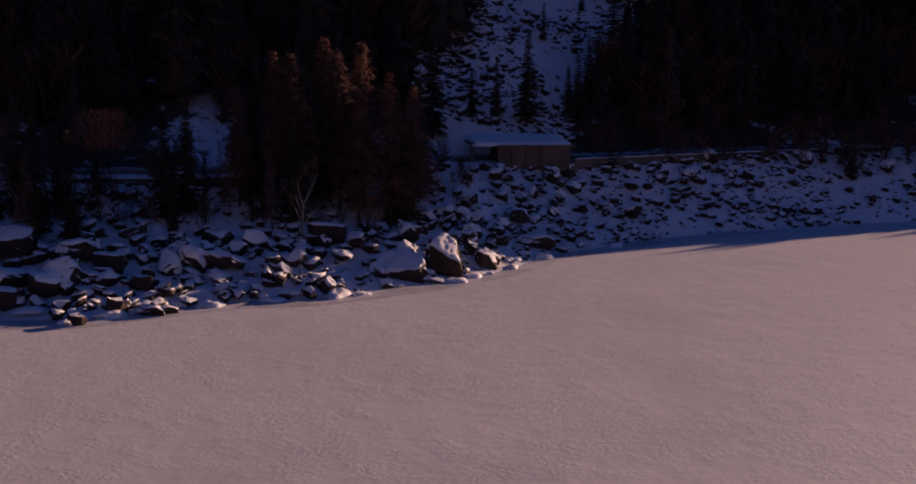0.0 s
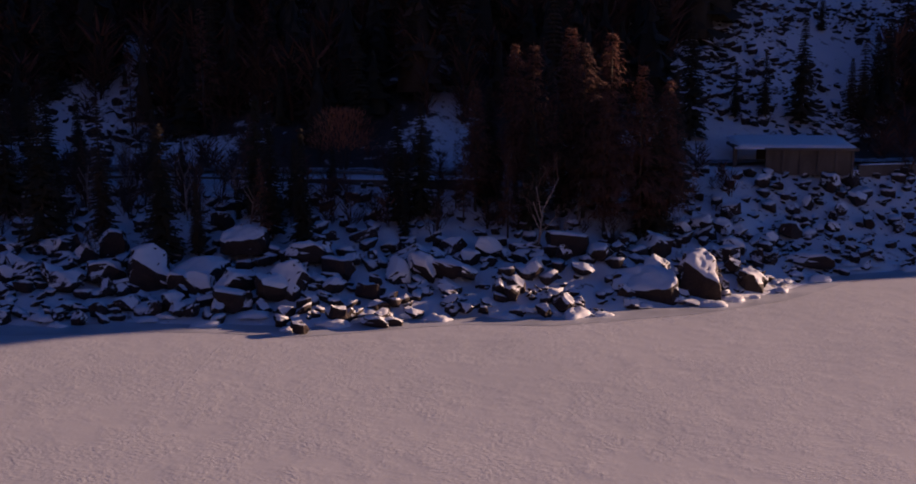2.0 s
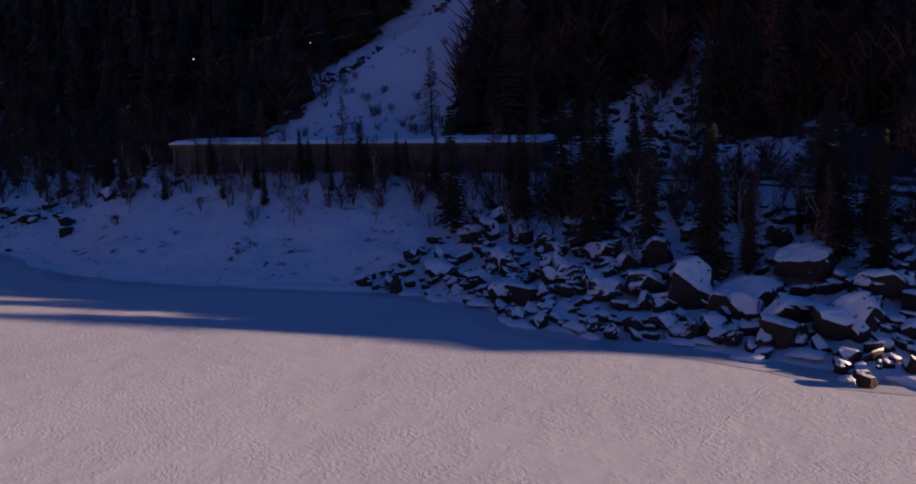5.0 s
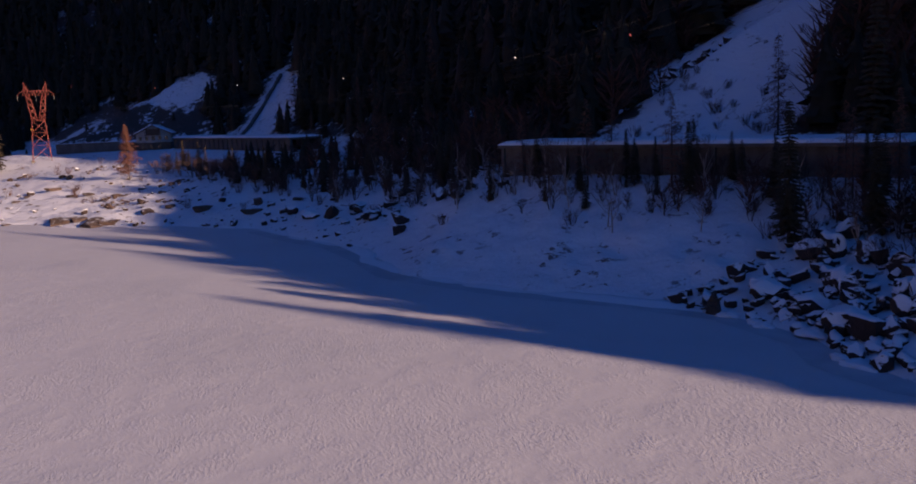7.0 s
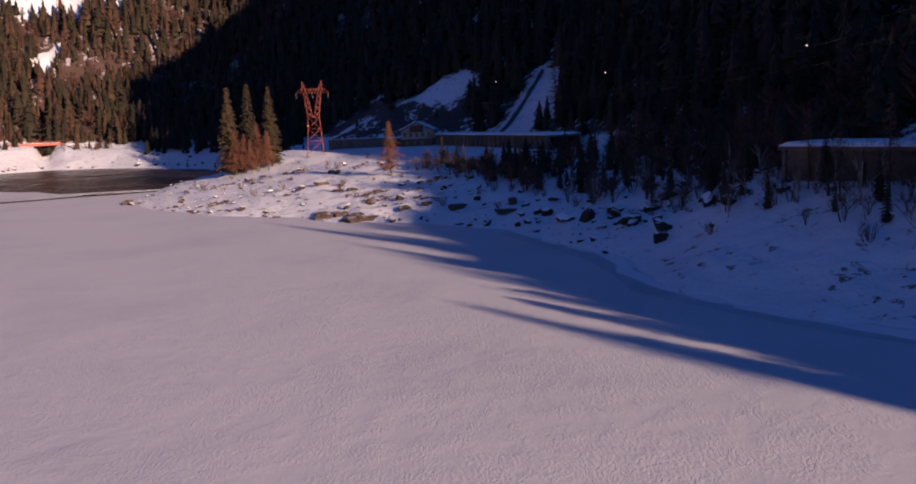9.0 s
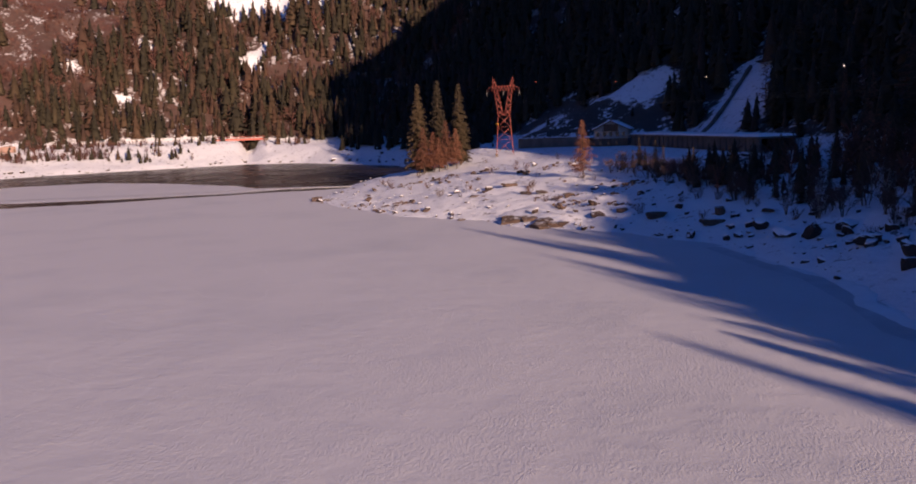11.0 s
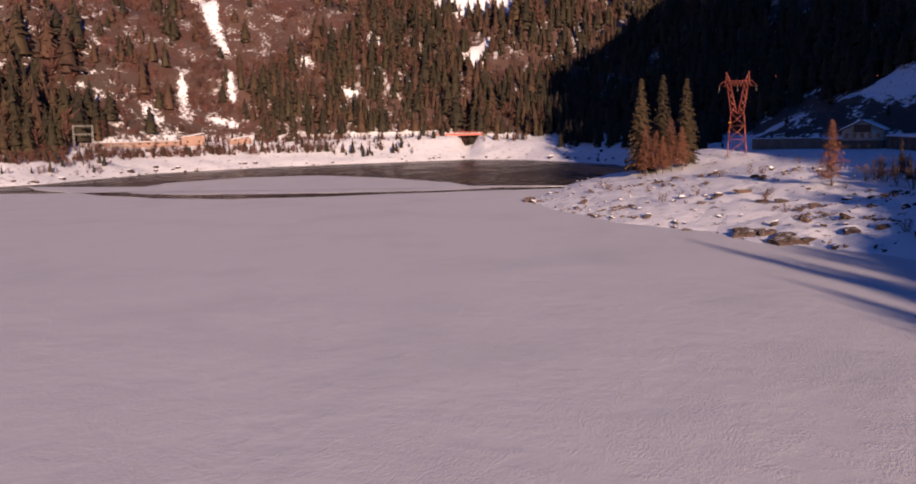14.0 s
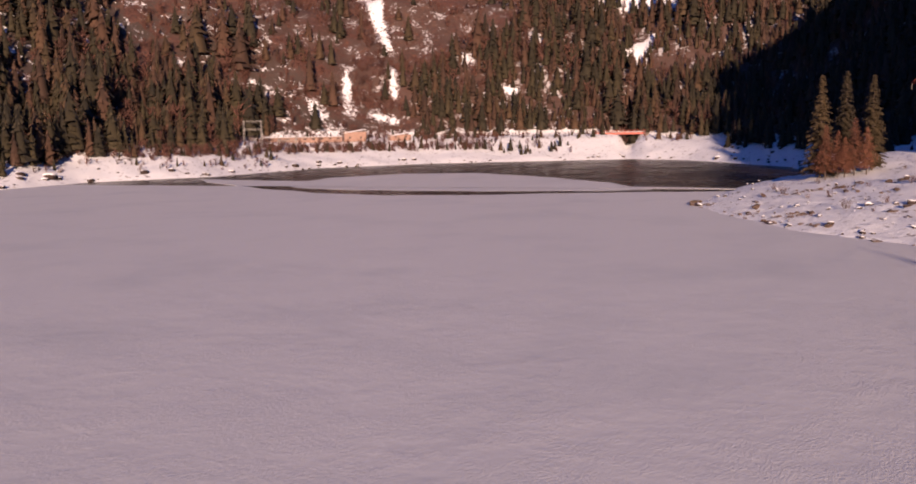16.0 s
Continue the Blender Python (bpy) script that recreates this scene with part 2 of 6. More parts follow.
def fbm(x, y, scale, seed=0, octaves=4):
    total, amp, norm = 0.0, 1.0, 0.0
    for k in range(octaves):
        total = total + amp * value_noise(np.asarray(x) * scale * 2 ** k + 17.3 * k, np.asarray(y) * scale * 2 ** k - 9.1 * k, seed + k)
        norm += amp
        amp *= 0.5
    return total / norm - 0.5


# waterline, from the far east round by the north bank, the headland and the west shore
SHORE = [
    # points beyond x = 72 are unseen, laid so the mountain behind shades the bank
    (2600, 2250), (900, 783), (600, 520), (420, 366), (300, 260), (200, 196), (130, 162), (100, 154), (72, 144), (47, 135), (35, 130), (21, 121), (11, 113), (4.5, 103), (-3, 96),
    (-14, 89), (-22, 87.5), (-28, 84), (-34, 80), (-40, 80), (-48, 78.5), (-56, 75), (-62, 74.5), (-68, 77), (-79, 76.5), (-88, 71.5),
    (-99, 63.5), (-109, 58.5), (-115, 55.5), (-127, 55.5), (-143, 54), (-152, 50.5), (-171, 45.5), (-188, 32), (-195, 22), (-200, 12),
    (-212, 4), (-224, -14.5), (-250, -36), (-271, -50), (-281, -50), (-300, -53), (-345, -56), (-385, -44), (-430, -56), (-472, -72),
    (-487, -89), (-517, -116), (-540, -145), (-549, -176), (-501, -233), (-474, -261), (-419, -290), (-337, -283), (-288, -304),
    (-245, -294), (-190, -330), (-90, -470), (100, -520), (500, -380), (2600, -300),
]
# foot of the mountains, behind the road and the terraces
FOOT = [
    # points beyond x = 71 are unseen and follow the same shading line
    (2600, 2290), (900, 813), (600, 544), (420, 386), (300, 278), (200, 215), (125, 184), (71, 174), (40, 157), (14, 144), (-6, 136), (-35, 118), (-60, 116),
    (-85, 114), (-112, 100), (-140, 85), (-152, 92), (-200, 90), (-250, 74), (-300, 58), (-345, 46), (-360, 20), (-368, -10), (-400, 0), (-440, -18),
    (-485, -50), (-530, -92), (-570, -128), (-600, -170), (-600, -205), (-560, -285), (-528, -322), (-480, -347), (-440, -360), (-345, -348), (-290, -352),
    (-250, -330), (-205, -370), (-110, -540), (100, -620), (560, -450), (2600, -400),
]


def dist_seg(x, y, a, b):
    dx, dy = b[0] - a[0], b[1] - a[1]
    t = np.clip(((x - a[0]) * dx + (y - a[1]) * dy) / (dx * dx + dy * dy), 0, 1)
    return np.hypot(x - a[0] - t * dx, y - a[1] - t * dy)


def polygon_distance(x, y, poly):
    """Distance to the outline, positive inside."""
    best = np.full(x.shape, 1e9)
    inside = np.zeros(x.shape, bool)
    n = len(poly)
    for i in range(n):
        (ax, ay), (bx, by) = poly[i], poly[(i + 1) % n]
        dx, dy = bx - ax, by - ay
        t = np.clip(((x - ax) * dx + (y - ay) * dy) / (dx * dx + dy * dy), 0, 1)
        best = np.minimum(best, (x - ax - t * dx) ** 2 + (y - ay - t * dy) ** 2)
        cross = ((ay > y) != (by > y))
        if cross.any() and by != ay:
            inside ^= cross & (x < ax + (y - ay) / (by - ay) * dx)
    best = np.sqrt(best)
    return np.where(inside, best, -best)


def shade_crest_height(along, across):
    # tops worked back from where the shade edge lies on ice and headland
    top = np.interp(across, [-196, -189, -178, -168, -155, -146, -132, -120, -110, -102, -95, -89.5, -88, -86.5, -85.3, -83, -80.7, -78.4, -76.4, -72.5, -66, -58, -50],
                    [127, 122, 115, 108, 104, 100, 94.5, 88, 84, 78.5, 72, 67.5, 63.5, 58, 52, 47.5, 44.5, 43.5, 42, 37.5, 33, 24, 14])
    return top - 6.0 + 0.16 * np.maximum(along - 280, -30)


def land_height(x, y):
    x, y = np.asarray(x, float), np.asarray(y, float)
    d = -polygon_distance(x, y, SHORE) + 2.2 * fbm(x, y, 0.16, 5, 3)
    m = polygon_distance(x, y, FOOT)
    inner = np.maximum(d, 0) / (np.maximum(d, 0) + np.maximum(m, 0) + 0.01)
    bank = np.interp(inner, [0, 0.04, 0.3, 0.70, 0.77, 1], [0, 0.55, 3.6, 9.2, 9.8, 10.2])
    bank = bank + np.clip(d / 6, 0, 1) * np.clip((0.72 - inner) / 0.2, 0, 1) * (np.where((x < -190) & (y > -60), 0.5, 1.6) * fbm(x, y, 0.10, 11, 4) + 0.9 * fbm(x, y, 0.5, 12, 2) + np.where((x > -42) & (x < 12), 1.3, 0.0) * fbm(x, y, 0.55, 15, 3) + np.where(x < -150, 0.5, 0.0) * fbm(x, y, 0.22, 13, 3) + np.where(x < -150, 0.9, 0.0) * fbm(x, y, 0.55, 14, 4))
    bank = bank * (1 + 0.36 * np.clip((-150 - y) / 60, 0, 1) * np.clip((-200 - x) / 60, 0, 1))
    q = np.maximum(-m, 0)
    west = np.clip((-380 - x) / 120, 0, 1) * np.clip((-60 - y) / 60, 0, 1)
    # unseen slope east of the bend, its steepness set by where its shade falls
    east = np.clip((x - 90) / 60, 0, 1)
    rise = (1 - east) * 0.62 * q + east * (0.95 * np.minimum(q, 85) + 0.6 * np.maximum(q - 85, 0)) + 0.35 * (1 - east) * (1 - west) * np.maximum(q - 75, 0) + (1 - 0.85 * east) * 18 * fbm(x, y, 0.012, 21, 4) * np.clip(q / 60, 0, 1) + 2.0 * fbm(x, y, 0.12, 22, 4) * np.clip(q / 12, 0, 1)
    rise = rise + west * np.clip(q / 80, 0, 1) * (60 * fbm(x, y, 0.006, 71, 3) + 22 * fbm(x, y, 0.03, 72, 4))
    # an unseen spur added high above the north bank to shade the side valley
    along, across = 0.82 * x + 0.57 * y, 0.57 * x - 0.82 * y
    shade_spur = np.interp(across, [-700, -325, -245, -205, -197, -191], [380, 264, 208, 128, 112, 0]) - 0.85 * np.abs(along - 150) - bank
    rise = np.where(q > 60, np.maximum(rise, shade_spur), rise)
    # an unseen lower crest added beyond the bend, over which the sun just reaches the headland
    shade_crest = shade_crest_height(along, across)
    reach = (along > 225) & (across > -196) & (across < -60) & (q > 2)
    rise = np.where(reach, np.minimum(rise, shade_crest - bank), rise)
    rise = np.where((across > -196) & (across < -58) & (q > 0), np.maximum(rise, shade_crest - bank - 0.55 * np.abs(along - 280)), rise)
    rise = np.where(rise > 420, 420 + (rise - 420) * 0.3, rise)
    notch = np.clip(1 - dist_seg(x, y, (-546, -176), (-640, -214)) / 7, 0, 1)
    rise = rise * (1 - 0.75 * notch)
    bank = bank * (1 - 0.9 * notch)
    z = np.where(d <= 0, np.maximum(d * 0.5, -3.0) - 0.05, bank + rise)
    return z


def ground_z(x, y):
    return float(land_height(np.array([x]), np.array([y]))[0])


def shore_gap(x, y):
    return -polygon_distance(np.asarray(x, float), np.asarray(y, float), SHORE)


def foot_gap(x, y):
    return -polygon_distance(np.asarray(x, float), np.asarray(y, float), FOOT)


def mesh_from(name, verts, faces, material, smooth=False):
    me = bpy.data.meshes.new(name)
    verts = np.asarray(verts, np.float32)
    me.vertices.add(len(verts))
    me.vertices.foreach_set("co", verts.ravel())
    if isinstance(faces, np.ndarray):
        k = faces.shape[1]
        flat, starts = faces.ravel(), np.arange(len(faces)) * k
    else:
        flat = np.array([i for f in faces for i in f], np.int32)
        sizes = np.array([len(f) for f in faces])
        starts = np.concatenate([[0], np.cumsum(sizes)[:-1]])
    me.loops.add(len(flat))
    me.loops.foreach_set("vertex_index", flat.astype(np.int32))
    me.polygons.add(len(starts))
    me.polygons.foreach_set("loop_start", starts.astype(np.int32))
    me.update(calc_edges=True)
    me.validate()
    if material:
        me.materials.append(material)
    if smooth:
        me.polygons.foreach_set("use_smooth", np.ones(len(me.polygons), bool))
    return me


# open snow chutes and scree between the woods: from, to, half width
CLEAR = [((3, 146), (22, 194), 12), ((24, 180), (40, 200), 6), ((-126, 104), (-145, 140), 13), ((-150, 104), (-154, 140), 6), ((-80, 120), (-88, 140), 2.6), ((-88, 118), (-90, 128), 2.2),
         ((-65, 146), (-68, 158), 1.6), ((-420, 3), (-396, 26), 8), ((-400, 22), (-384, 46), 8), ((-322, 62), (-362, 78), 6), ((-308, 66), (-345, 78), 7), ((-32, 121), (-34, 127), 2), ((-37, 134), (-38, 138), 1.4), ((-73, 116), (-64, 119), 2)]
WEST_CLEAR = [((-672, -462), (-622, -408), 5.0), ((-624, -411), (-598, -380), 2.5), ((-580, -364), (-556, -346), 1.8), ((-532, -343), (-540, -336), 4.5), ((-549, -381), (-520, -355), 2.0), ((-720, -229), (-684, -230), 6),
              ((-592, -301), (-594, -298), 2.5), ((-607, -281), (-602, -287), 3.5), ((-629, -252), (-634, -250), 3.5), ((-780, -275), (-772, -200), 26), ((-620, -330), (-612, -322), 3.5), ((-660, -296), (-656, -290), 4), ((-505, -372), (-498, -362), 2.5), ((-492, -345), (-486, -340), 3)]


def scrub_zone(x, y):
    # the open sector of the western mountain side
    az = np.degrees(np.arctan2(-(x + 45), y - 26))
    az = az + 7 * fbm(x, y, 0.014, 33, 4)
    q = -polygon_distance(x, y, FOOT)
    low = np.interp(q, [15, 60, 90, 115], [125.5, 124, 119.5, 117])
    high = np.interp(q, [25, 50, 85], [135, 139, 146])
    return np.clip(np.minimum((az - low) / 2, (high - az) / 2), 0, 1)


def wood_cover(x, y):
    q = -polygon_distance(x, y, FOOT)
    w = np.clip((q - np.where((x > -84) & (x < 200), -7, 3)) / 5, 0, 1)
    for a, b, r in CLEAR + WEST_CLEAR:
        w = w * np.clip((dist_seg(x, y, a, b) - r + (1.4 * np.minimum(r, 9) + 3.0) * fbm(x, y, 0.26, 90, 5)) / 6.0 + np.where(x < -400, 0.40, np.where(x > -20, 0.36, 0.32)), 0, 1)
    return w


def make_ground():
    cx, cy = -20.0, 25.0
    az = np.concatenate([np.arange(-58, 156, 0.45), np.arange(156, 302, 4.0)])
    rad = np.concatenate([[0.5, 12], 26 * np.exp(np.arange(0, 364) * 0.012), [2300, 2700]])
    a, r = np.meshgrid(np.radians(az), rad, indexing="ij")
    x, y = cx - np.sin(a) * r, cy + np.cos(a) * r
    z = land_height(x.ravel(), y.ravel())
    verts = np.stack([x.ravel(), y.ravel(), z], 1)
    na, nr = len(az), len(rad)
    i, j = np.meshgrid(np.arange(na), np.arange(nr - 1), indexing="ij")
    k = (i + 1) % na
    faces = np.stack([i * nr + j, k * nr + j, k * nr + j + 1, i * nr + j + 1], -1).reshape(-1, 4)
    me = mesh_from("ground", verts, faces, M_GROUND, True)
    cover = me.attributes.new("wood", "FLOAT", "POINT")
    cover.data.foreach_set("value", wood_cover(verts[:, 0], verts[:, 1]).astype(np.float32))
    scrub = me.attributes.new("scrub", "FLOAT", "POINT")
    sunny = np.clip((-330 - verts[:, 0]) / 60, 0, 1) * np.clip((-110 - verts[:, 1]) / 40, 0, 1)
    scrub.data.foreach_set("value", (scrub_zone(verts[:, 0], verts[:, 1]) * sunny).astype(np.float32))
    ob = new("ground", me)
    return tagged(ob, "snow covered lake banks, terraces and steep mountain sides", "ground", kind="structure")


make_ground()


def sheet(name, outline, z, material, label, category, thick=0.12):
    bm = bmesh.new()
    top = bm.faces.new([bm.verts.new((x, y, z)) for x, y in outline])
    bm.normal_update()
    if top.normal.z < 0:
        top.normal_flip()
        bm.normal_update()
    bmesh.ops.triangulate(bm, faces=[top])
    made = bmesh.ops.extrude_face_region(bm, geom=bm.faces[:])
    bmesh.ops.translate(bm, verts=[v for v in made["geom"] if isinstance(v, bmesh.types.BMVert)], vec=(0, 0, -thick))
    bmesh.ops.recalc_face_normals(bm, faces=bm.faces[:])
    me = bpy.data.meshes.new(name)
    bm.to_mesh(me)
    bm.free()
    me.materials.append(material)
    return tagged(new(name, me), label, category, kind="structure")


def wavy(points, step=6.0, sway=1.6, seed=3, closed=True):
    out = []
    n = len(points) if closed else len(points) - 1
    for i in range(n):
        (ax, ay), (bx, by) = points[i], points[(i + 1) % n]
        length = math.hypot(bx - ax, by - ay)
        k = max(1, int(length / step))
        for j in range(k):
            t = j / k
            x, y = ax + (bx - ax) * t, ay + (by - ay) * t
            s = min(1.0, length / 12.0) * sway
            out.append((x + s * float(fbm(x, y, 0.09, seed)), y + s * float(fbm(x, y, 0.09, seed + 9))))
    return out


# the ice runs under the banks; its western edge borders the open water
EDGE = [(-331, -30), (-316, -56), (-309, -72), (-283, -113), (-271, -140), (-271, -169), (-278, -193), (-288, -214), (-296, -232), (-304, -252), (-318, -272), (-345, -310)]
ICE_OUT = [(-330, 60), (-200, 110), (-60, 110), (60, 170), (300, 330), (620, 560), (2650, 2300), (2650, -340), (500, -500), (100, -600), (-150, -520), (-260, -360)]
sheet("lake_ice", wavy(EDGE, 5.0, 5.0, 3, False) + ICE_OUT[::-1], 0.02, M_ICE, "frozen lake under wind-rippled pinkish snow crust", "ice", 0.1)
FLOE = [(-291, -199), (-310, -212), (-340, -224), (-379, -213), (-392, -185), (-379, -152), (-348, -104), (-318, -77), (-308, -88), (-300, -110), (-291, -140), (-286, -175)]
sheet("ice_floe", wavy(FLOE, 4.0, 4.0, 8), -0.045, M_ICE, "pale sheet of thin ice in open dark water", "ice", 0.03)
sheet("water", [(-700, -450), (-200, -450), (-200, 60), (-700, 60)], -0.06, M_WATER, "open dark water at the lake head, mirroring the hillside", "water", 0.4)


def shore_strip():
    """A rim of smooth grey ice along the north bank, of uneven width."""
    line = [p for p in SHORE if -175 < p[0] < 48 and p[1] > 30]
    pts = []
    for (ax, ay), (bx, by) in zip(line, line[1:]):
        k = max(1, int(math.hypot(bx - ax, by - ay) / 1.5))
        pts += [(ax + (bx - ax) * j / k, ay + (by - ay) * j / k, by - ay, ax - bx) for j in range(k)]
    verts, faces = [], []
    for i, (x, y, nx, ny) in enumerate(pts):
        ln = math.hypot(nx, ny)
        wide = 1.7 + 6.5 * max(-0.28, float(fbm(x, y, 0.06, 95, 3))) + (1.6 if x < -55 else 0)
        verts += [(x - nx / ln * 3, y - ny / ln * 3, 0.045), (x + nx / ln * wide, y + ny / ln * wide, 0.032)]
        if i:
            faces.append((2 * i - 2, 2 * i - 1, 2 * i + 1, 2 * i))
    me = mesh_from("shore_ice", verts, faces, M_SHORE, True)
    if me.polygons[0].normal.z < 0:
        me.flip_normals()
    tagged(new("shore_ice", me), "smooth bluish grey ice rim along the bank", "ice", kind="structure")


shore_strip()

# ---- helpers for things ----
def part(name, data, parent, label="", m=None):
    """Links a mesh as one part under a thing or under a part."""
    ob = new(name, data)
    ob.parent = parent
    if m is not None:
        ob.matrix_basis = m
    if label:
        tagged(ob, label)
    return ob


def thing(name, x, y, z, label, category, group="", turn=0.0, scale=1.0):
    ob = new(name)
    ob.empty_display_size = 0.2
    ob.matrix_basis = pose(x, y, z, 0, 0, turn) @ Matrix.Scale(scale, 4)
    return tagged(ob, label, category, group)


class Builder:
    """Collects triangles and quads."""
    def __init__(self):
        self.v, self.f = [], []

    def tube(self, a, b, ra, rb, sides=6):
        a, b = Vector(a), Vector(b)
        ax = (b - a).normalized()
        u = ax.orthogonal().normalized()
        w = ax.cross(u)
        k = len(self.v)
        for c, r in ((a, ra), (b, rb)):
            for i in range(sides):
                t = 2 * math.pi * i / sides
                self.v.append(tuple(c + u * (r * math.cos(t)) + w * (r * math.sin(t))))
        for i in range(sides):
            j = (i + 1) % sides
            self.f.append((k + i, k + j, k + sides + j, k + sides + i))
        self.f.append(tuple(k + i for i in range(sides))[::-1])
        self.f.append(tuple(k + sides + i for i in range(sides)))

    def blade(self, a, b, width, sag=0.0):
        """A folded sprig from a to b: two slanting faces that meet in a ridge."""
        a, b = Vector(a), Vector(b)
        d = b - a
        side = Vector((-d.y, d.x, 0))
        if side.length < 1e-6:
            side = Vector((1, 0, 0))
        side = side.normalized() * width
        mid = a + d * 0.45 + Vector((0, 0, 0.06 * d.length - sag))
        k = len(self.v)
        drop = Vector((0, 0, width * 0.7))
        self.v += [tuple(a), tuple(mid + side - drop), tuple(b), tuple(mid - side - drop), tuple(mid)]
        self.f += [(k, k + 1, k + 4), (k + 1, k + 2, k + 4), (k, k + 4, k + 3), (k + 4, k + 2, k + 3)]

    def box(self, lo, hi):
        k = len(self.v)
        (x0, y0, z0), (x1, y1, z1) = lo, hi
        self.v += [(x0, y0, z0), (x1, y0, z0), (x1, y1, z0), (x0, y1, z0), (x0, y0, z1), (x1, y0, z1), (x1, y1, z1), (x0, y1, z1)]
        self.f += [tuple(k + i for i in q) for q in ((3, 2, 1, 0), (4, 5, 6, 7), (0, 1, 5, 4), (1, 2, 6, 5), (2, 3, 7, 6), (3, 0, 4, 7))]

    def mesh(self, name, material, smooth=False):
        return mesh_from(name, self.v, self.f, material, smooth)


def spruce_meshes(seed, height=16.0, spread=0.17, gaps=0.12, dense=1.3, step=1.0):
    rng = random.Random(seed)
    wood, crown = Builder(), Builder()
    wood.tube((0, 0, -0.5), (0, 0, height * 0.55), 0.22, 0.12)
    wood.tube((0, 0, height * 0.55), (0, 0, height * 0.98), 0.12, 0.02)
    z = height * 0.07
    while z < height * 0.985:
        u = z / height
        reach = height * spread * (1 - u) ** 0.82 * (0.55 + 0.45 * min(1, u / 0.12)) + 0.12
        n = 7 if u < 0.7 else 5
        start = rng.uniform(0, 6.28)
        for i in range(n):
            if rng.random() < gaps:
                continue
            t = start + 6.283 * i / n + rng.uniform(-0.35, 0.35)
            r = reach * rng.uniform(0.62, 1.12)
            droop = r * rng.uniform(0.15, 0.45) * (1 - 0.6 * u)
            c, s = math.cos(t), math.sin(t)
            tip = Vector((c * r, s * r, z - droop))
            root = Vector((c * 0.05, s * 0.05, z + 0.05 * r))
            crown.blade(root, tip, (0.12 + 0.13 * r) * step, 0.05 * r)
            k = max(2, int(r * dense))
            for j in range(k):
                w = (j + rng.uniform(0.3, 0.9)) / k
                p = root.lerp(tip, w) + Vector((0, 0, 0.08 * r * math.sin(3.1 * w)))
                for sgn in (-1, 1):
                    ln = (0.26 + 0.22 * r * (1 - 0.6 * w)) * rng.uniform(0.7, 1.25)
                    a = t + sgn * rng.uniform(0.6, 1.15)
                    crown.blade(p, p + Vector((math.cos(a) * ln, math.sin(a) * ln, -ln * rng.uniform(0.35, 0.85))), (0.13 + 0.10 * ln) * step)
        z += step * height * (0.022 if u < 0.8 else 0.017) * rng.uniform(0.8, 1.2)
    return wood.mesh("trunk", M_BARK), crown.mesh("crown", M_SPRUCE)


def larch_meshes(seed, height=17.0, spread=0.15, boughs=7):
    rng = random.Random(seed)
    wood, crown = Builder(), Builder()
    lean = rng.uniform(-0.2, 0.2)
    wood.tube((0, 0, -0.5), (lean, 0, height * 0.5), 0.20, 0.11)
    wood.tube((lean, 0, height * 0.5), (lean * 0.5, 0, height), 0.11, 0.015)
    z = height * 0.16
    while z < height * 0.985:
        u = z / height
        reach = height * spread * (1 - u) ** 0.8 * (0.4 + 0.6 * min(1, (u - 0.1) / 0.2)) + 0.10
        for i in range(boughs):
            t = rng.uniform(0, 6.283)
            r = reach * rng.uniform(0.45, 1.25)
            c, s = math.cos(t), math.sin(t)
            root = Vector((c * 0.05 + lean * 0.6, s * 0.05, z))
            tip = Vector((c * r + lean * 0.6, s * r, z + r * rng.uniform(-0.25, 0.30)))
            crown.blade(root, tip, 0.035, 0.03 * r)
            k = max(3, int(r * 3.0))
            for j in range(k):
                w = (j + rng.uniform(0.2, 1.0)) / k
                p = root.lerp(tip, w)
                for sgn in (-1, 1):
                    ln = (0.34 + 0.20 * r) * rng.uniform(0.5, 1.4)
                    a = t + sgn * rng.uniform(0.4, 1.3)
                    crown.blade(p, p + Vector((math.cos(a) * ln, math.sin(a) * ln, -ln * rng.uniform(-0.2, 1.0))), 0.062)
        z += height * 0.020 * rng.uniform(0.75, 1.25)
    return wood.mesh("trunk", M_BARK), crown.mesh("crown", M_LARCH)


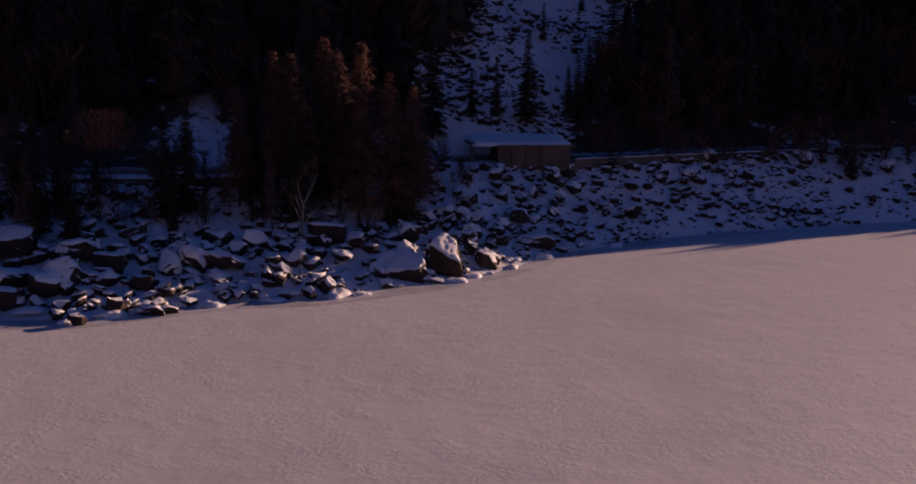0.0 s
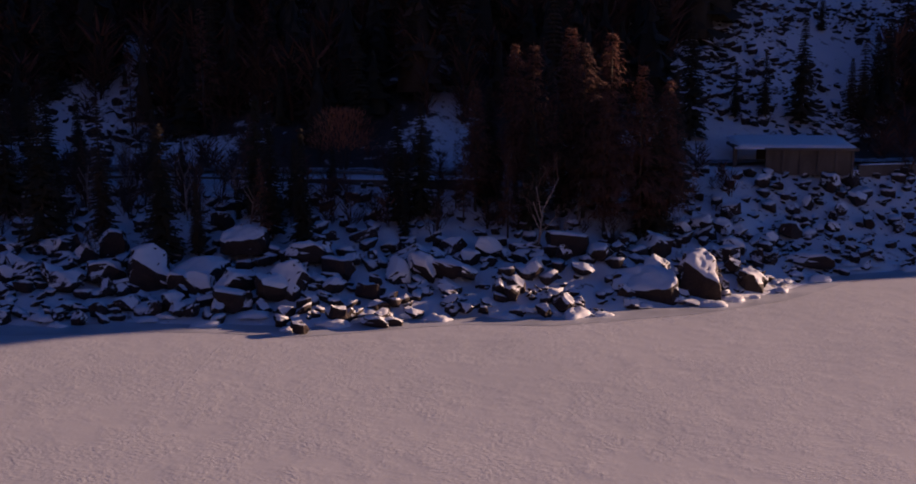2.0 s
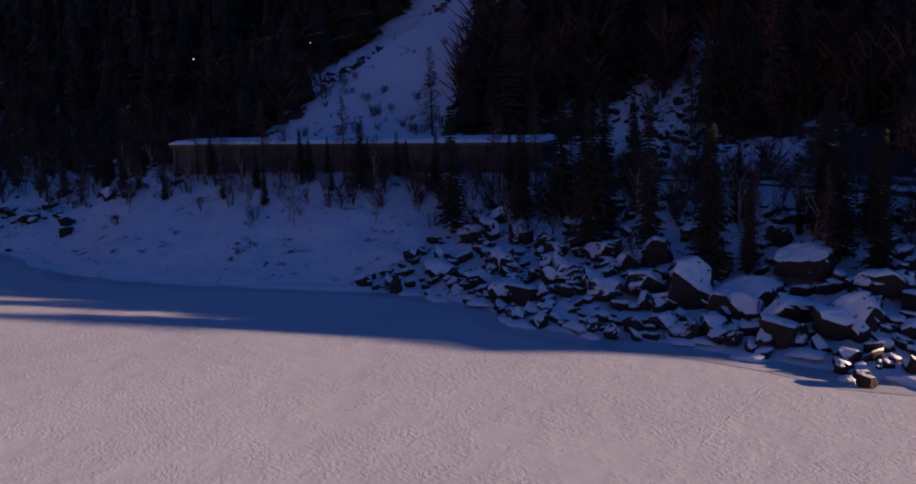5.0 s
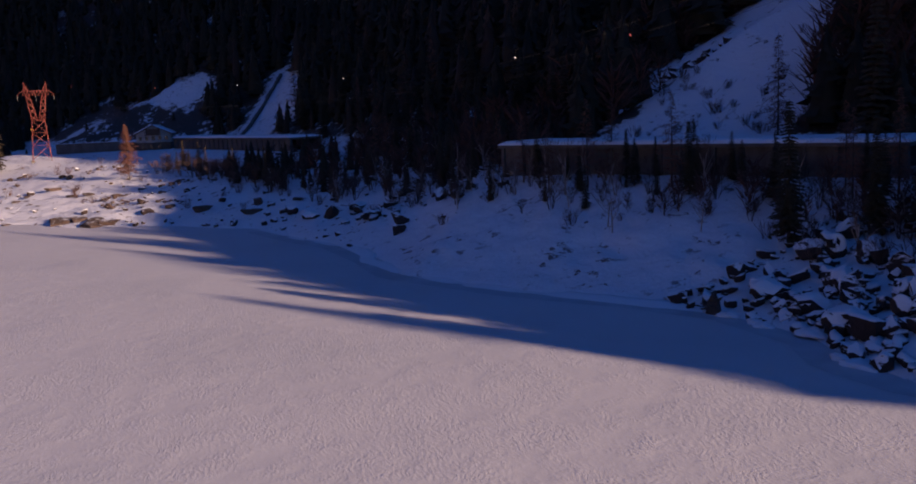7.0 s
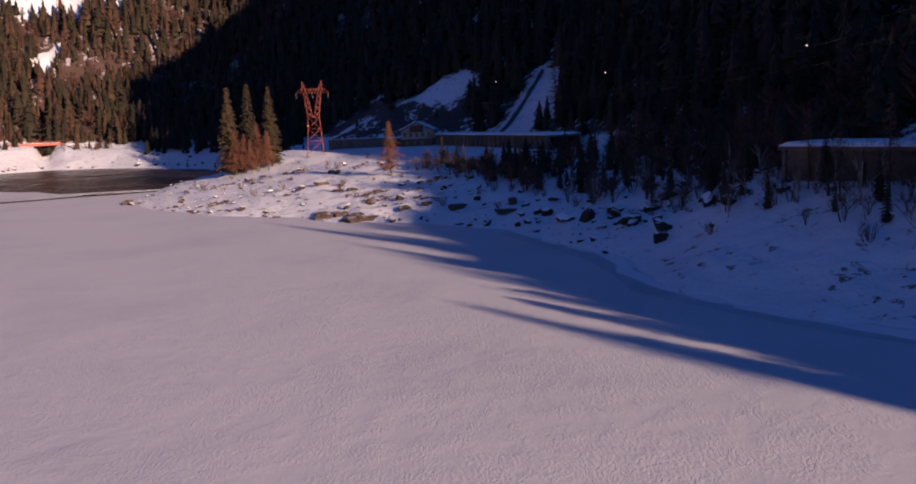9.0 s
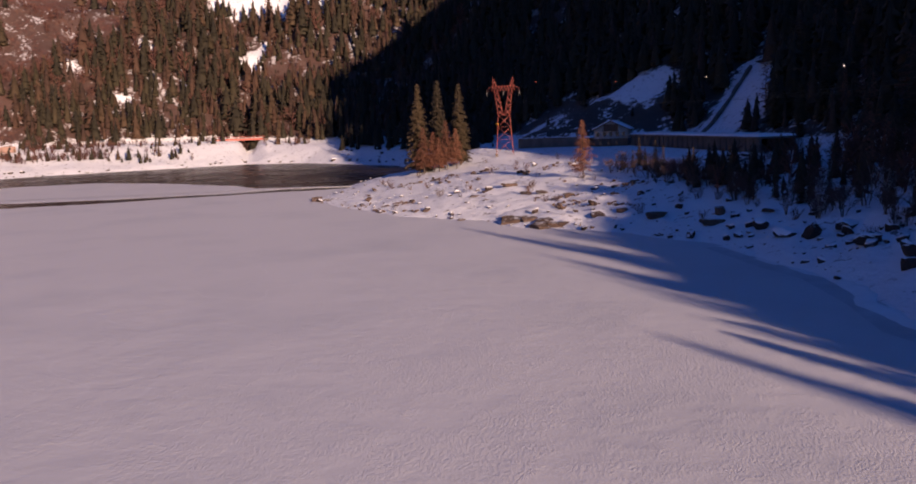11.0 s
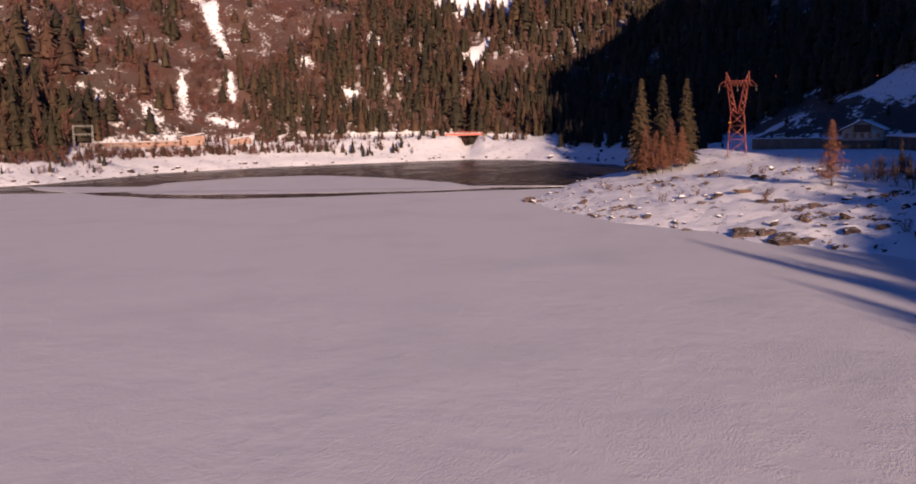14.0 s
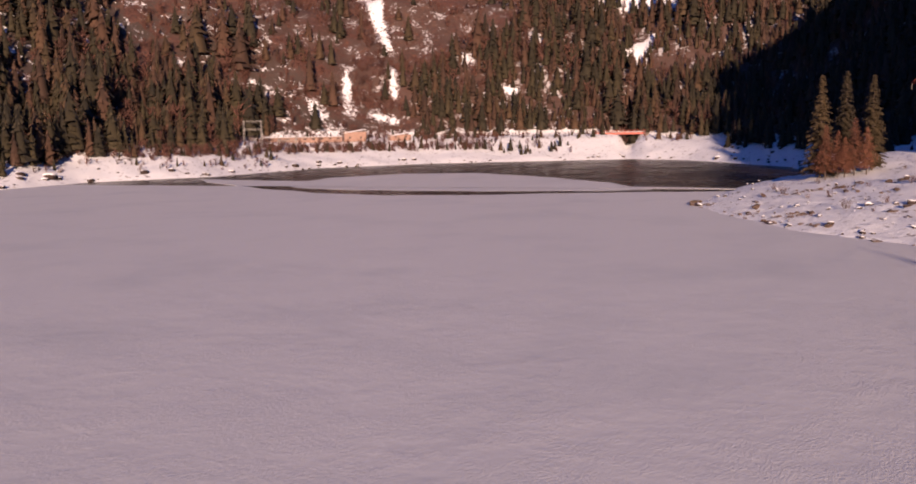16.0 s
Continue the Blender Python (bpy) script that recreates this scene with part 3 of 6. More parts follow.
def bare_meshes(seed, height=10.0, stems=1, round_top=False):
    """Leafless broadleaf tree: limbs that fork into ever thinner twigs."""
    rng = random.Random(seed)
    wood, twigs = Builder(), Builder()

    def grow(p, d, length, r, level):
        q = p + d * length
        (wood if level < 2 else twigs).tube(p, q, r, r * 0.62, 5 if level < 2 else 3)
        if level >= (4 if stems == 1 else 3):
            return
        for i in range(3 if level else (5 if stems == 1 else 3)):
            w = rng.uniform(0.45, 1.0)
            a = p.lerp(q, w)
            turn = Vector((rng.uniform(-1, 1), rng.uniform(-1, 1), rng.uniform(-0.2, 0.9 if not round_top else 0.5)))
            nd = (d * rng.uniform(0.55, 0.9) + turn * rng.uniform(0.5, 0.9)).normalized()
            grow(a, nd, length * rng.uniform(0.45, 0.72), max(r * 0.5, 0.012 if stems == 1 else 0.024), level + 1)

    for i in range(stems):
        t = rng.uniform(0, 6.28)
        lean = rng.uniform(0.02, 0.16) if stems == 1 else rng.uniform(0.1, 0.4)
        d = Vector((math.cos(t) * lean, math.sin(t) * lean, 1)).normalized()
        p = Vector((math.cos(t) * 0.2 * (stems > 1), math.sin(t) * 0.2 * (stems > 1), -0.4))
        grow(p, d, height * (0.5 if stems == 1 else 0.42), 0.13 if stems == 1 else 0.07, 0)
    return wood.mesh("trunk", M_BIRCH if stems == 1 else M_BARK), twigs.mesh("crown", M_TWIG)


def shrub_mesh(seed, height=1.6):
    rng = random.Random(seed)
    b = Builder()
    for i in range(17):
        t, lean = rng.uniform(0, 6.28), rng.uniform(0.1, 0.95)
        d = Vector((math.cos(t) * lean, math.sin(t) * lean, 1)).normalized()
        p = Vector((rng.uniform(-0.35, 0.35), rng.uniform(-0.35, 0.35), -0.15))
        q = p + d * height * rng.uniform(0.5, 1.0)
        b.tube(p, q, 0.024, 0.012, 3)
        for j in range(4):
            a = p.lerp(q, rng.uniform(0.35, 0.95))
            e = (d + Vector((rng.uniform(-1, 1), rng.uniform(-1, 1), rng.uniform(-0.3, 0.7)))).normalized()
            b.tube(a, a + e * height * rng.uniform(0.2, 0.4), 0.012, 0.006, 3)
    return b.mesh("shrub", M_TWIG)


LABELS = {
    "spruce_tree": ("tall dark green spruce on the snowy bank", "tree"),
    "larch_tree": ("rust-brown winter larch with fine bare twigs", "tree"),
    "birch_tree": ("slender leafless birch with pale trunk in snow", "tree"),
    "bush_tree": ("rounded leafless brown thicket tree by the road", "tree"),
}
SPRUCES = [spruce_meshes(s, 16.0, sp, g, 0.95, 1.1) for s, sp, g in ((1, 0.15, 0.10), (2, 0.18, 0.15), (3, 0.13, 0.12), (4, 0.20, 0.2))]
BROAD = [spruce_meshes(s, 16.0, 0.185, 0.18, 2.4, 0.9) for s in (14, 15, 16)]
LITE = [spruce_meshes(s, 16.0, sp, g, 0.5, 1.6) for s, sp, g in ((6, 0.15, 0.08), (7, 0.18, 0.12), (8, 0.13, 0.08))]
LARCHES = [larch_meshes(s, 16.0, sp) for s, sp in ((11, 0.22), (12, 0.25), (13, 0.19))]
THIN_LARCHES = [larch_meshes(s, 16.0, sp, 3) for s, sp in ((17, 0.17), (18, 0.20))]
BIRCHES = [bare_meshes(s, 10.0) for s in (21, 22, 23)]
THICKETS = [bare_meshes(s, 7.0, 6, True) for s in (31, 32)]


def round_bush(seed, height=7.0):
    """A dense rounded crown of fine upright twigs on several stems."""
    rng = random.Random(seed)
    wood, twigs = Builder(), Builder()
    for i in range(8):
        t = 6.283 * i / 8 + rng.uniform(-0.3, 0.3)
        wood.tube((0.2 * math.cos(t), 0.2 * math.sin(t), -0.3), (1.3 * math.cos(t), 1.3 * math.sin(t), 0.62 * height), 0.07, 0.03, 5)
    for i in range(1500):
        t, u = rng.uniform(0, 6.283), rng.random() ** 0.6
        lift = rng.uniform(0.05, 1.0)
        r = 0.52 * height * u * math.sqrt(max(0.05, 1 - 0.8 * lift * lift))
        p = Vector((r * math.cos(t), r * math.sin(t), height * (0.28 + 0.58 * lift)))
        d = Vector((p.x * 0.5, p.y * 0.5, 1.6 + rng.uniform(-0.6, 0.6))).normalized() + Vector((rng.uniform(-0.5, 0.5), rng.uniform(-0.5, 0.5), 0))
        twigs.blade(p, p + d * rng.uniform(0.4, 0.9), 0.028)
    return wood.mesh("trunk", M_BARK), twigs.mesh("crown", M_ROUND)


ROUND = round_bush(33)
SHRUBS = [shrub_mesh(s) for s in (41, 42, 43)]


def plant(name, pairs, k, x, y, height, base, rng, group, z=None, sink=0.1):
    label, cat = LABELS[name]
    wood, crown = pairs[k % len(pairs)]
    s = height / base
    ob = thing(name, x, y, (ground_z(x, y) if z is None else z) - sink, label, cat, group, rng.uniform(0, 360), s)
    part("trunk", wood, ob)
    part("crown", crown, ob)
    return ob


def shrub(k, x, y, size, rng, z):
    ob = new("shrub", SHRUBS[k % 3])
    ob.matrix_basis = pose(x, y, z, 0, 0, rng.uniform(0, 360)) @ Matrix.Scale(size / 1.6, 4)
    return tagged(ob, "low leafless brown shrub poking out of the snow", "shrub", "shrubs on the bank")


# ---- single trees that stand out ----
rng = random.Random(5)
# three spruces with larches at their feet, on the crest of the headland
for k, (x, y, h) in enumerate(((-322, -30, 29), (-327, -24.5, 28.5), (-326, -17.5, 26))):
    plant("spruce_tree", BROAD, k, x, y, h, 16.0, rng, "spruces on the headland")
for k, (x, y, h) in enumerate(((-316, -27.5, 15), (-316.5, -24.5, 13), (-317.5, -20.5, 16), (-318, -17.5, 13), (-315, -22.5, 11))):
    plant("larch_tree", LARCHES, 1, x, y, h, 16.0, rng, "larches on the headland")
plant("larch_tree", LARCHES, 1, -248, 23.5, 14, 16.0, rng, "larches on the headland")
# the rust-coloured larches of the north bank
for k, (x, y, h) in enumerate(((-19, 106, 19), (-14, 108.5, 19), (-8, 108.5, 18.5), (-11.5, 111, 19.5), (-5.5, 112, 16), (-25, 105, 14), (-16, 112, 19), (-11.5, 106, 15), (-21.5, 109, 17), (-6, 110.5, 15))):
    plant("larch_tree", LARCHES, k, x, y, h, 16.0, rng, "larches on the north bank")
for x, y, h in ((11, 150, 15), (-4, 141, 17), (6, 149, 10), (2, 148, 8), (22, 160, 11), (30, 172, 14), (36, 178, 12), (18, 155, 9)):
    plant("spruce_tree", SPRUCES, int(h) % 4, x, y, h, 16.0, rng, "spruces on the scree")
plant("birch_tree", BIRCHES, 0, -17.5, 100.5, 11, 10.0, rng, "birches on the north bank")
plant("bush_tree", [ROUND], 0, -43.4, 113.5, 8.5, 7.0, rng, "thickets by the road")
plant("bush_tree", THICKETS, 1, -36, 108, 7, 7.0, rng, "thickets by the road")


# trees of the north bank and of the lower slope, one by one
def scatter_near():
    rs = np.random.RandomState(77)
    rng = random.Random(77)
    n = 12000
    x, y = rs.uniform(-330, 120, n), rs.uniform(20, 240, n)
    d, q = shore_gap(x, y), foot_gap(x, y)
    keep = (d > 11) & (q < 46) & ~((q > -9) & (q < 3) & (x > -145)) & (np.hypot(x - 10, y - 132) > 12) & (dist_seg(x, y, (-43.4, 113.5), (-33, 92)) > 4.5) & (np.hypot(x + 44, y - 118) > 5) & ~((x > -5) & (x < 62) & (q < -1))
    keep &= ~((x < -86) & (x > -150) & (q < 0) & (d < 22)) & ~((x < -150) & (q < 2) & ((d < 30) | (x < -196)))
    keep &= ~((q < 0) & (rs.rand(n) > np.where(x < 0, 1.0, 0.10)))
    small = np.zeros(n, bool)
    for a, b, w in CLEAR:
        near = dist_seg(x, y, a, b) < w
        keep &= ~near | (rs.rand(n) < np.where(x > -20, 0.22, np.where(x < -100, 0.0, 0.4)))
        small |= near
    small = small[keep]
    x, y, d, q = x[keep], y[keep], d[keep], q[keep]
    order = np.argsort(q > 0, kind='stable')
    x, y, d, q, small = x[order], y[order], d[order], q[order], small[order]
    z = land_height(x, y)
    spots = []
    for i in range(len(x)):
        gap = 4.2 if q[i] > 0 else 2.3
        if len(spots) > (240 if q[i] < 0 else 290) or any((x[i] - a) ** 2 + (y[i] - b) ** 2 < gap * gap for a, b in spots):
            continue
        spots.append((x[i], y[i]))
        kind = rng.random()
        here = (float(x[i]), float(y[i]))
        zz = float(z[i])
        if small[i]:
            plant("spruce_tree", LITE, rng.randrange(3), *here, rng.uniform(3, 9), 16.0, rng, "spruces on the scree", zz)
        elif q[i] < 0 and kind < 0.30:
            plant("bush_tree", THICKETS, rng.randrange(2), *here, rng.uniform(3, 6), 7.0, rng, "thickets on the north bank", zz)
        elif q[i] < 0 and kind < 0.50:
            plant("birch_tree", BIRCHES, rng.randrange(3), *here, rng.uniform(6, 10), 10.0, rng, "birches on the north bank", zz)
        elif q[i] < 0 and kind < 0.66:
            plant("larch_tree", THIN_LARCHES, rng.randrange(3), *here, rng.uniform(7, 12), 16.0, rng, "larches on the north bank", zz)
        elif q[i] > 0 and kind < 0.14:
            plant("larch_tree", THIN_LARCHES, rng.randrange(3), *here, rng.uniform(12, 19), 16.0, rng, "larches on the slope", zz)
        elif q[i] < 0:
            plant("spruce_tree", SPRUCES, rng.randrange(4), *here, rng.uniform(7, 15) * (0.6 if x[i] < -86 else 1.0), 16.0, rng, "spruces on the north bank", zz)
        else:
            plant("spruce_tree", LITE, rng.randrange(3), *here, rng.uniform(11, 20), 16.0, rng, "spruces on the slope", zz)


scatter_near()


# dark brush along the terrace edge of the headland
def terrace_brush():
    rng = random.Random(52)
    for i in range(115):
        u = 1.9 * rng.random()
        x, y = -252 + 54 * u + rng.uniform(-5, 5), 32 + 21 * u + rng.uniform(-3, 4)
        if i % 4 == 0:
            plant("spruce_tree", LITE, rng.randrange(3), x, y + 2, rng.uniform(4, 8), 16.0, rng, "spruces on the headland")
        else:
            plant("bush_tree", THICKETS, i, x, y, rng.uniform(3.5, 6.5), 7.0, rng, "thickets on the headland")


terrace_brush()


# slender bare trunks below the road gallery
def scatter_saplings():
    rs = np.random.RandomState(8)
    rng = random.Random(8)
    x, y = rs.uniform(-175, -84, 400), rs.uniform(58, 110, 400)
    d, q = shore_gap(x, y), foot_gap(x, y)
    keep = (d > 13) & (q < -9)
    x, y = x[keep], y[keep]
    z = land_height(x, y)
    for i in range(min(30, len(x))):
        plant("birch_tree", BIRCHES, i, float(x[i]), float(y[i]), rng.uniform(5, 9), 10.0, rng, "birches below the gallery", float(z[i]))


scatter_saplings()


# thickets along the terrace edge below the gallery
def edge_brush():
    rs = np.random.RandomState(18)
    rng = random.Random(18)
    x, y = rs.uniform(-180, -8, 3600), rs.uniform(55, 126, 3600)
    d, q = shore_gap(x, y), foot_gap(x, y)
    keep = (q < -8) & (q > -20) & (d > 12)
    x, y = x[keep][:180], y[keep][:180]
    z = land_height(x, y)
    for i in range(len(x)):
        if i % 3:
            plant("bush_tree", THICKETS, i, float(x[i]), float(y[i]), rng.uniform(2.5, 5.5), 7.0, rng, "thickets below the gallery", float(z[i]))
        else:
            plant("spruce_tree", LITE, i, float(x[i]), float(y[i]), rng.uniform(3, 7.5), 16.0, rng, "spruces below the gallery", float(z[i]))


edge_brush()


def scatter_shrubs():
    rs = np.random.RandomState(9)
    rng = random.Random(9)
    x, y = rs.uniform(-330, 100, 3000), rs.uniform(-40, 170, 3000)
    d, q = shore_gap(x, y), foot_gap(x, y)
    keep = (d > 9) & (q < 16) & ((x > -200) | (rs.rand(3000) < 0.25)) & ((x < 0) | (rs.rand(3000) < 0.3))
    x, y = x[keep], y[keep]
    z = land_height(x, y)
    for i in range(min(230, len(x))):
        shrub(i, float(x[i]), float(y[i]), rng.uniform(0.8, 2.8), rng, float(z[i]))
    # brush on the snow cone above the gallery
    x, y = rs.uniform(-150, -105, 400), rs.uniform(102, 150, 400)
    keep = (dist_seg(x, y, (-124, 105), (-134, 145)) < 15) & (rs.rand(400) < np.clip((152 - y) / 45, 0.15, 1))
    x, y = x[keep][:38], y[keep][:38]
    z = land_height(x, y)
    for i in range(len(x)):
        shrub(i, float(x[i]), float(y[i]), rng.uniform(0.5, 2.4), rng, float(z[i]))


scatter_shrubs()


# ---- woods too many to count: joined into one object a stretch ----
def far_tree(rng, fat, layers=9):
    """A ragged conifer of drooping boughs, one metre high."""
    v, f = [], []
    # a slim core, then drooping boughs set round it
    for j in range(5):
        t = 6.283 * j / 5
        v.append((0.72 * fat * math.cos(t), 0.72 * fat * math.sin(t), 0.04))
        f.append((j, (j + 1) % 5, 5))
    v.append((0, 0, 0.97))
    for i in range(layers * 7):
        u = (i + rng.random()) / (layers * 7)
        r = fat * (1.02 - u) ** 0.85 * rng.uniform(0.75, 1.3) + 0.006
        t, k = rng.uniform(0, 6.283), len(v)
        half = rng.uniform(0.22, 0.42)
        z = 0.05 + 0.93 * u
        c = 0.25 * r
        v += [(c * math.cos(t), c * math.sin(t), min(1.0, z + 0.07)), (r * math.cos(t - half), r * math.sin(t - half), z - rng.uniform(0, 0.06)), (r * math.cos(t + half), r * math.sin(t + half), z - rng.uniform(0, 0.06))]
        f.append((k, k + 1, k + 2))
    return np.array(v), np.array(f)


def bare_far_tree(rng, twigs=64):
    """A leafless crown: a thin stem and slender upright twigs, one metre high."""
    v, f = [], []

    def sliver(a, b, w):
        k = len(v)
        t = rng.uniform(0, 6.28)
        v.extend([(a[0] - w * math.sin(t), a[1] + w * math.cos(t), a[2]), (a[0] + w * math.sin(t), a[1] - w * math.cos(t), a[2]), b])
        f.append((k, k + 1, k + 2))

    for i in range(3):
        sliver((rng.uniform(-0.03, 0.03), rng.uniform(-0.03, 0.03), 0.0), (rng.uniform(-0.08, 0.08), rng.uniform(-0.08, 0.08), rng.uniform(0.75, 0.95)), 0.014)
    for i in range(twigs):
        t, h = rng.uniform(0, 6.28), rng.uniform(0.12, 0.72)
        near, out = rng.uniform(0.0, 0.12), rng.uniform(0.08, 0.30)
        a = (near * math.cos(t), near * math.sin(t), h)
        b = ((near + out) * math.cos(t), (near + out) * math.sin(t), h + rng.uniform(0.10, 0.30))
        sliver(a, b, 0.016)
    return np.array(v), np.array(f)


def woods(name, spots, models, material, label, category="forest"):
    vs, fs, ts, n = [], [], [], 0
    rng = random.Random(len(spots) + 3)
    for x, y, z, h in spots:
        v, f = models[rng.randrange(len(models))]
        a = rng.uniform(0, 6.28)
        c, s = math.cos(a), math.sin(a)
        w = h * rng.uniform(0.9, 1.4)
        vs.append(np.stack([(v[:, 0] * c - v[:, 1] * s) * w + x, (v[:, 0] * s + v[:, 1] * c) * w + y, v[:, 2] * h + z - 0.3], 1))
        fs.append(f + n)
        ts.append(np.full(len(v), rng.random(), np.float32))
        n += len(v)
    me = mesh_from(name, np.concatenate(vs), np.concatenate(fs), material)
    tone = me.attributes.new("tone", "FLOAT", "POINT")
    tone.data.foreach_set("value", np.concatenate(ts))
    return tagged(new(name, me), label, category, kind="stuff")


_r = random.Random(3)
FAR_SPRUCE = [far_tree(_r, fat, n) for fat, n in ((0.20, 8), (0.23, 8), (0.17, 8), (0.21, 8), (0.26, 8))]
FAR_LARCH = [far_tree(_r, 0.17, 7), far_tree(_r, 0.21, 7)]
FAR_BARE = [bare_far_tree(_r) for _ in range(4)]


def thin(x, y, gap):
    """Keeps one of the points in each cell of a jittered grid."""
    cell = {}
    for i in range(len(x)):
        cell.setdefault((int(x[i] // gap), int(y[i] // gap)), i)
    return np.array(sorted(cell.values()))


def scatter_woods():
    rs = np.random.RandomState(12)
    # slope above the north bank and the headland, in shade
    n = 42000
    x, y = rs.uniform(-640, 460, n), rs.uniform(-120, 620, n)
    q = foot_gap(x, y)
    # beyond x = 110 unseen trees also stand on the bank to shade the ice
    keep = (q > np.where(x < -385, -28, np.where(x > 110, -6, 5))) & (shore_gap(x, y) > 13) & (q < np.where(x < -150, 300, 170)) & ~((x < -560) & (y < -60))
    for a, b, w in CLEAR:
        keep &= dist_seg(x, y, a, b) > w + 1
    x, y, q = x[keep], y[keep], q[keep]
    k = thin(x, y, 5.1)
    x, y, q = x[k], y[k], q[k]
    z = land_height(x, y)
    h = rs.uniform(9, 21, len(x)) * np.clip(0.6 + q / 60, 0.6, 1)
    along, across = 0.82 * x + 0.57 * y, 0.57 * x - 0.82 * y
    # unseen crest trees kept low; a few tall ones throw shadow tongues
    h = np.where((along > 220) & (across > -196), h * np.where((rs.rand(len(x)) < 0.16) & (across < -88) & (across > -128), 0.85, 0.38), h)
    # the scree behind the headland is open
    near = (x > -445) & (x < -345) & (y > -22) & (y < 50) & (q < 30)
    k = ~near | (rs.rand(len(x)) < 0.06)
    x, y, z, h = x[k], y[k], z[k], np.where(near, 0.35 * h, h)[k]
    big = rs.rand(len(x)) < 0.86
    woods("spruce_forest", list(zip(x[big], y[big], z[big], h[big])), FAR_SPRUCE, M_FAR_SPRUCE, "dense dark spruce forest on the shaded mountain side")
    woods("larch_forest", list(zip(x[~big], y[~big], z[~big], h[~big])), FAR_LARCH, M_FAR_LARCH, "scattered rust-brown larches on the shaded mountain side")
    # the wood on the terrace between the headland and the gallery
    tx, ty = rs.uniform(-300, -138, 5200), rs.uniform(30, 100, 5200)
    tq, td = foot_gap(tx, ty), shore_gap(tx, ty)
    k = (tq > -36 + 10 * fbm(tx, ty, 0.05, 84, 3)) & (tq < 8) & (td > 25) & (tx > -262 + 0.6 * ty) & (np.hypot(tx + 248, ty - 23) > 12)
    tx, ty, tq = tx[k], ty[k], tq[k]
    k = thin(tx, ty, 3.6)
    tx, ty, tq = tx[k], ty[k], tq[k]
    th = rs.uniform(3.5, 8.5, len(tx)) * np.clip(1.3 + tq / 60, 0.8, 1.3)
    k = rs.rand(len(tx)) < 0.45
    woods("terrace_wood", list(zip(tx[k], ty[k], land_height(tx, ty)[k], th[k])), FAR_SPRUCE, M_FAR_SPRUCE, "dark young spruces on the shaded terrace")
    woods("terrace_brush", list(zip(tx[~k], ty[~k], land_height(tx, ty)[~k], th[~k])), FAR_BARE, M_BRUSH, "dark leafless brush on the shaded terrace", "bushes")
    # leafless brush along the road and bare broadleaf trees up the slope
    n = 16000
    x, y = rs.uniform(-176, 150, n), rs.uniform(80, 260, n)
    q = foot_gap(x, y)
    keep = ((q > np.where(x < -84, 6, -13)) | ((x > -150) & (q > -20) & (q < -11.5) & (fbm(x, y, 0.09, 85, 3) > np.where(x > -104, -0.2, 0.02)))) & (q < 62) & (shore_gap(x, y) > 14) & ~((q > -8) & (q < 1) & (rs.rand(n) > 0.3)) & ((fbm(x, y, 0.07, 83, 3) > -0.12) | (x > 16) | (x < -52))
    for a, b, w in CLEAR:
        keep &= dist_seg(x, y, a, b) > w + 0.5
    keep &= (np.hypot(x - 10, y - 134) > 11) & (np.hypot(x + 27, y - 109) > 6) & (dist_seg(x, y, (-43.4, 113.5), (-40, 107)) > 4)
    x, y, q = x[keep], y[keep], q[keep]
    k = thin(x, y, 3.1)
    x, y, q = x[k], y[k], q[k]
    h = np.where(q < 9, rs.uniform(2.0, 5.5, len(x)) * np.where(x > 16, 1.5, 1.0), rs.uniform(5, 13, len(x)))
    woods("bare_wood", list(zip(x, y, land_height(x, y), h)), FAR_BARE, M_BRUSH, "dark reddish leafless brush and trees above the road")
    # sunny west side
    n = 90000
    x, y = rs.uniform(-1150, -160, n), rs.uniform(-800, -60, n)
    q = foot_gap(x, y)
    scrub = scrub_zone(x, y)
    keep = (q > -24) & (q < 340) & ((y < -125) | (x < -560)) & (q > np.where((x > -396) & (y < -250), -24, 3)) & (np.hypot(x + 412, y + 326) > 16)
    for a, b, w in WEST_CLEAR:
        keep &= dist_seg(x, y, a, b) > w + 1.5
    clump = fbm(x, y, 0.035, 39, 3)
    keep &= ~((scrub > 0.4) & (rs.rand(n) > np.clip(0.03 + 0.5 * (clump - 0.06), 0.012, 0.2))) & ~((q > 235) & (rs.rand(n) > 0.25) & (y > -420))
    keep &= (scrub > 0.4) | (clump > -0.30 + 0.1 * rs.rand(n))
    x, y = x[keep], y[keep]
    k = thin(x, y, 5.4)
    x, y = x[k], y[k]
    z = land_height(x, y)
    stand = np.clip(1.0 + 1.5 * fbm(x, y, 0.03, 47, 2), 0.55, 1.45) * np.where((x > -520) & (y < -300), 1.2, 1.0)
    h = rs.triangular(5, 12, 24, len(x)) * stand
    pick = rs.rand(len(x)) + 0.9 * fbm(x, y, 0.025, 46, 3)
    a, b = pick < 0.56, (pick >= 0.56) & (pick < 0.80)
    c = pick >= 0.80
    woods("spruce_forest", list(zip(x[a], y[a], z[a], h[a])), FAR_SPRUCE, M_FAR_SPRUCE, "sunlit green spruce forest on the far mountain side")
    woods("larch_forest", list(zip(x[b], y[b], z[b], h[b])), FAR_LARCH, M_FAR_LARCH, "rust-brown larches among the far spruces")
    woods("bare_wood", list(zip(x[c], y[c], z[c], h[c] * 0.7)), FAR_BARE, M_BRUSH, "leafless brown broadleaf trees on the far slope")
    # brown scrub on the open slope
    n = 40000
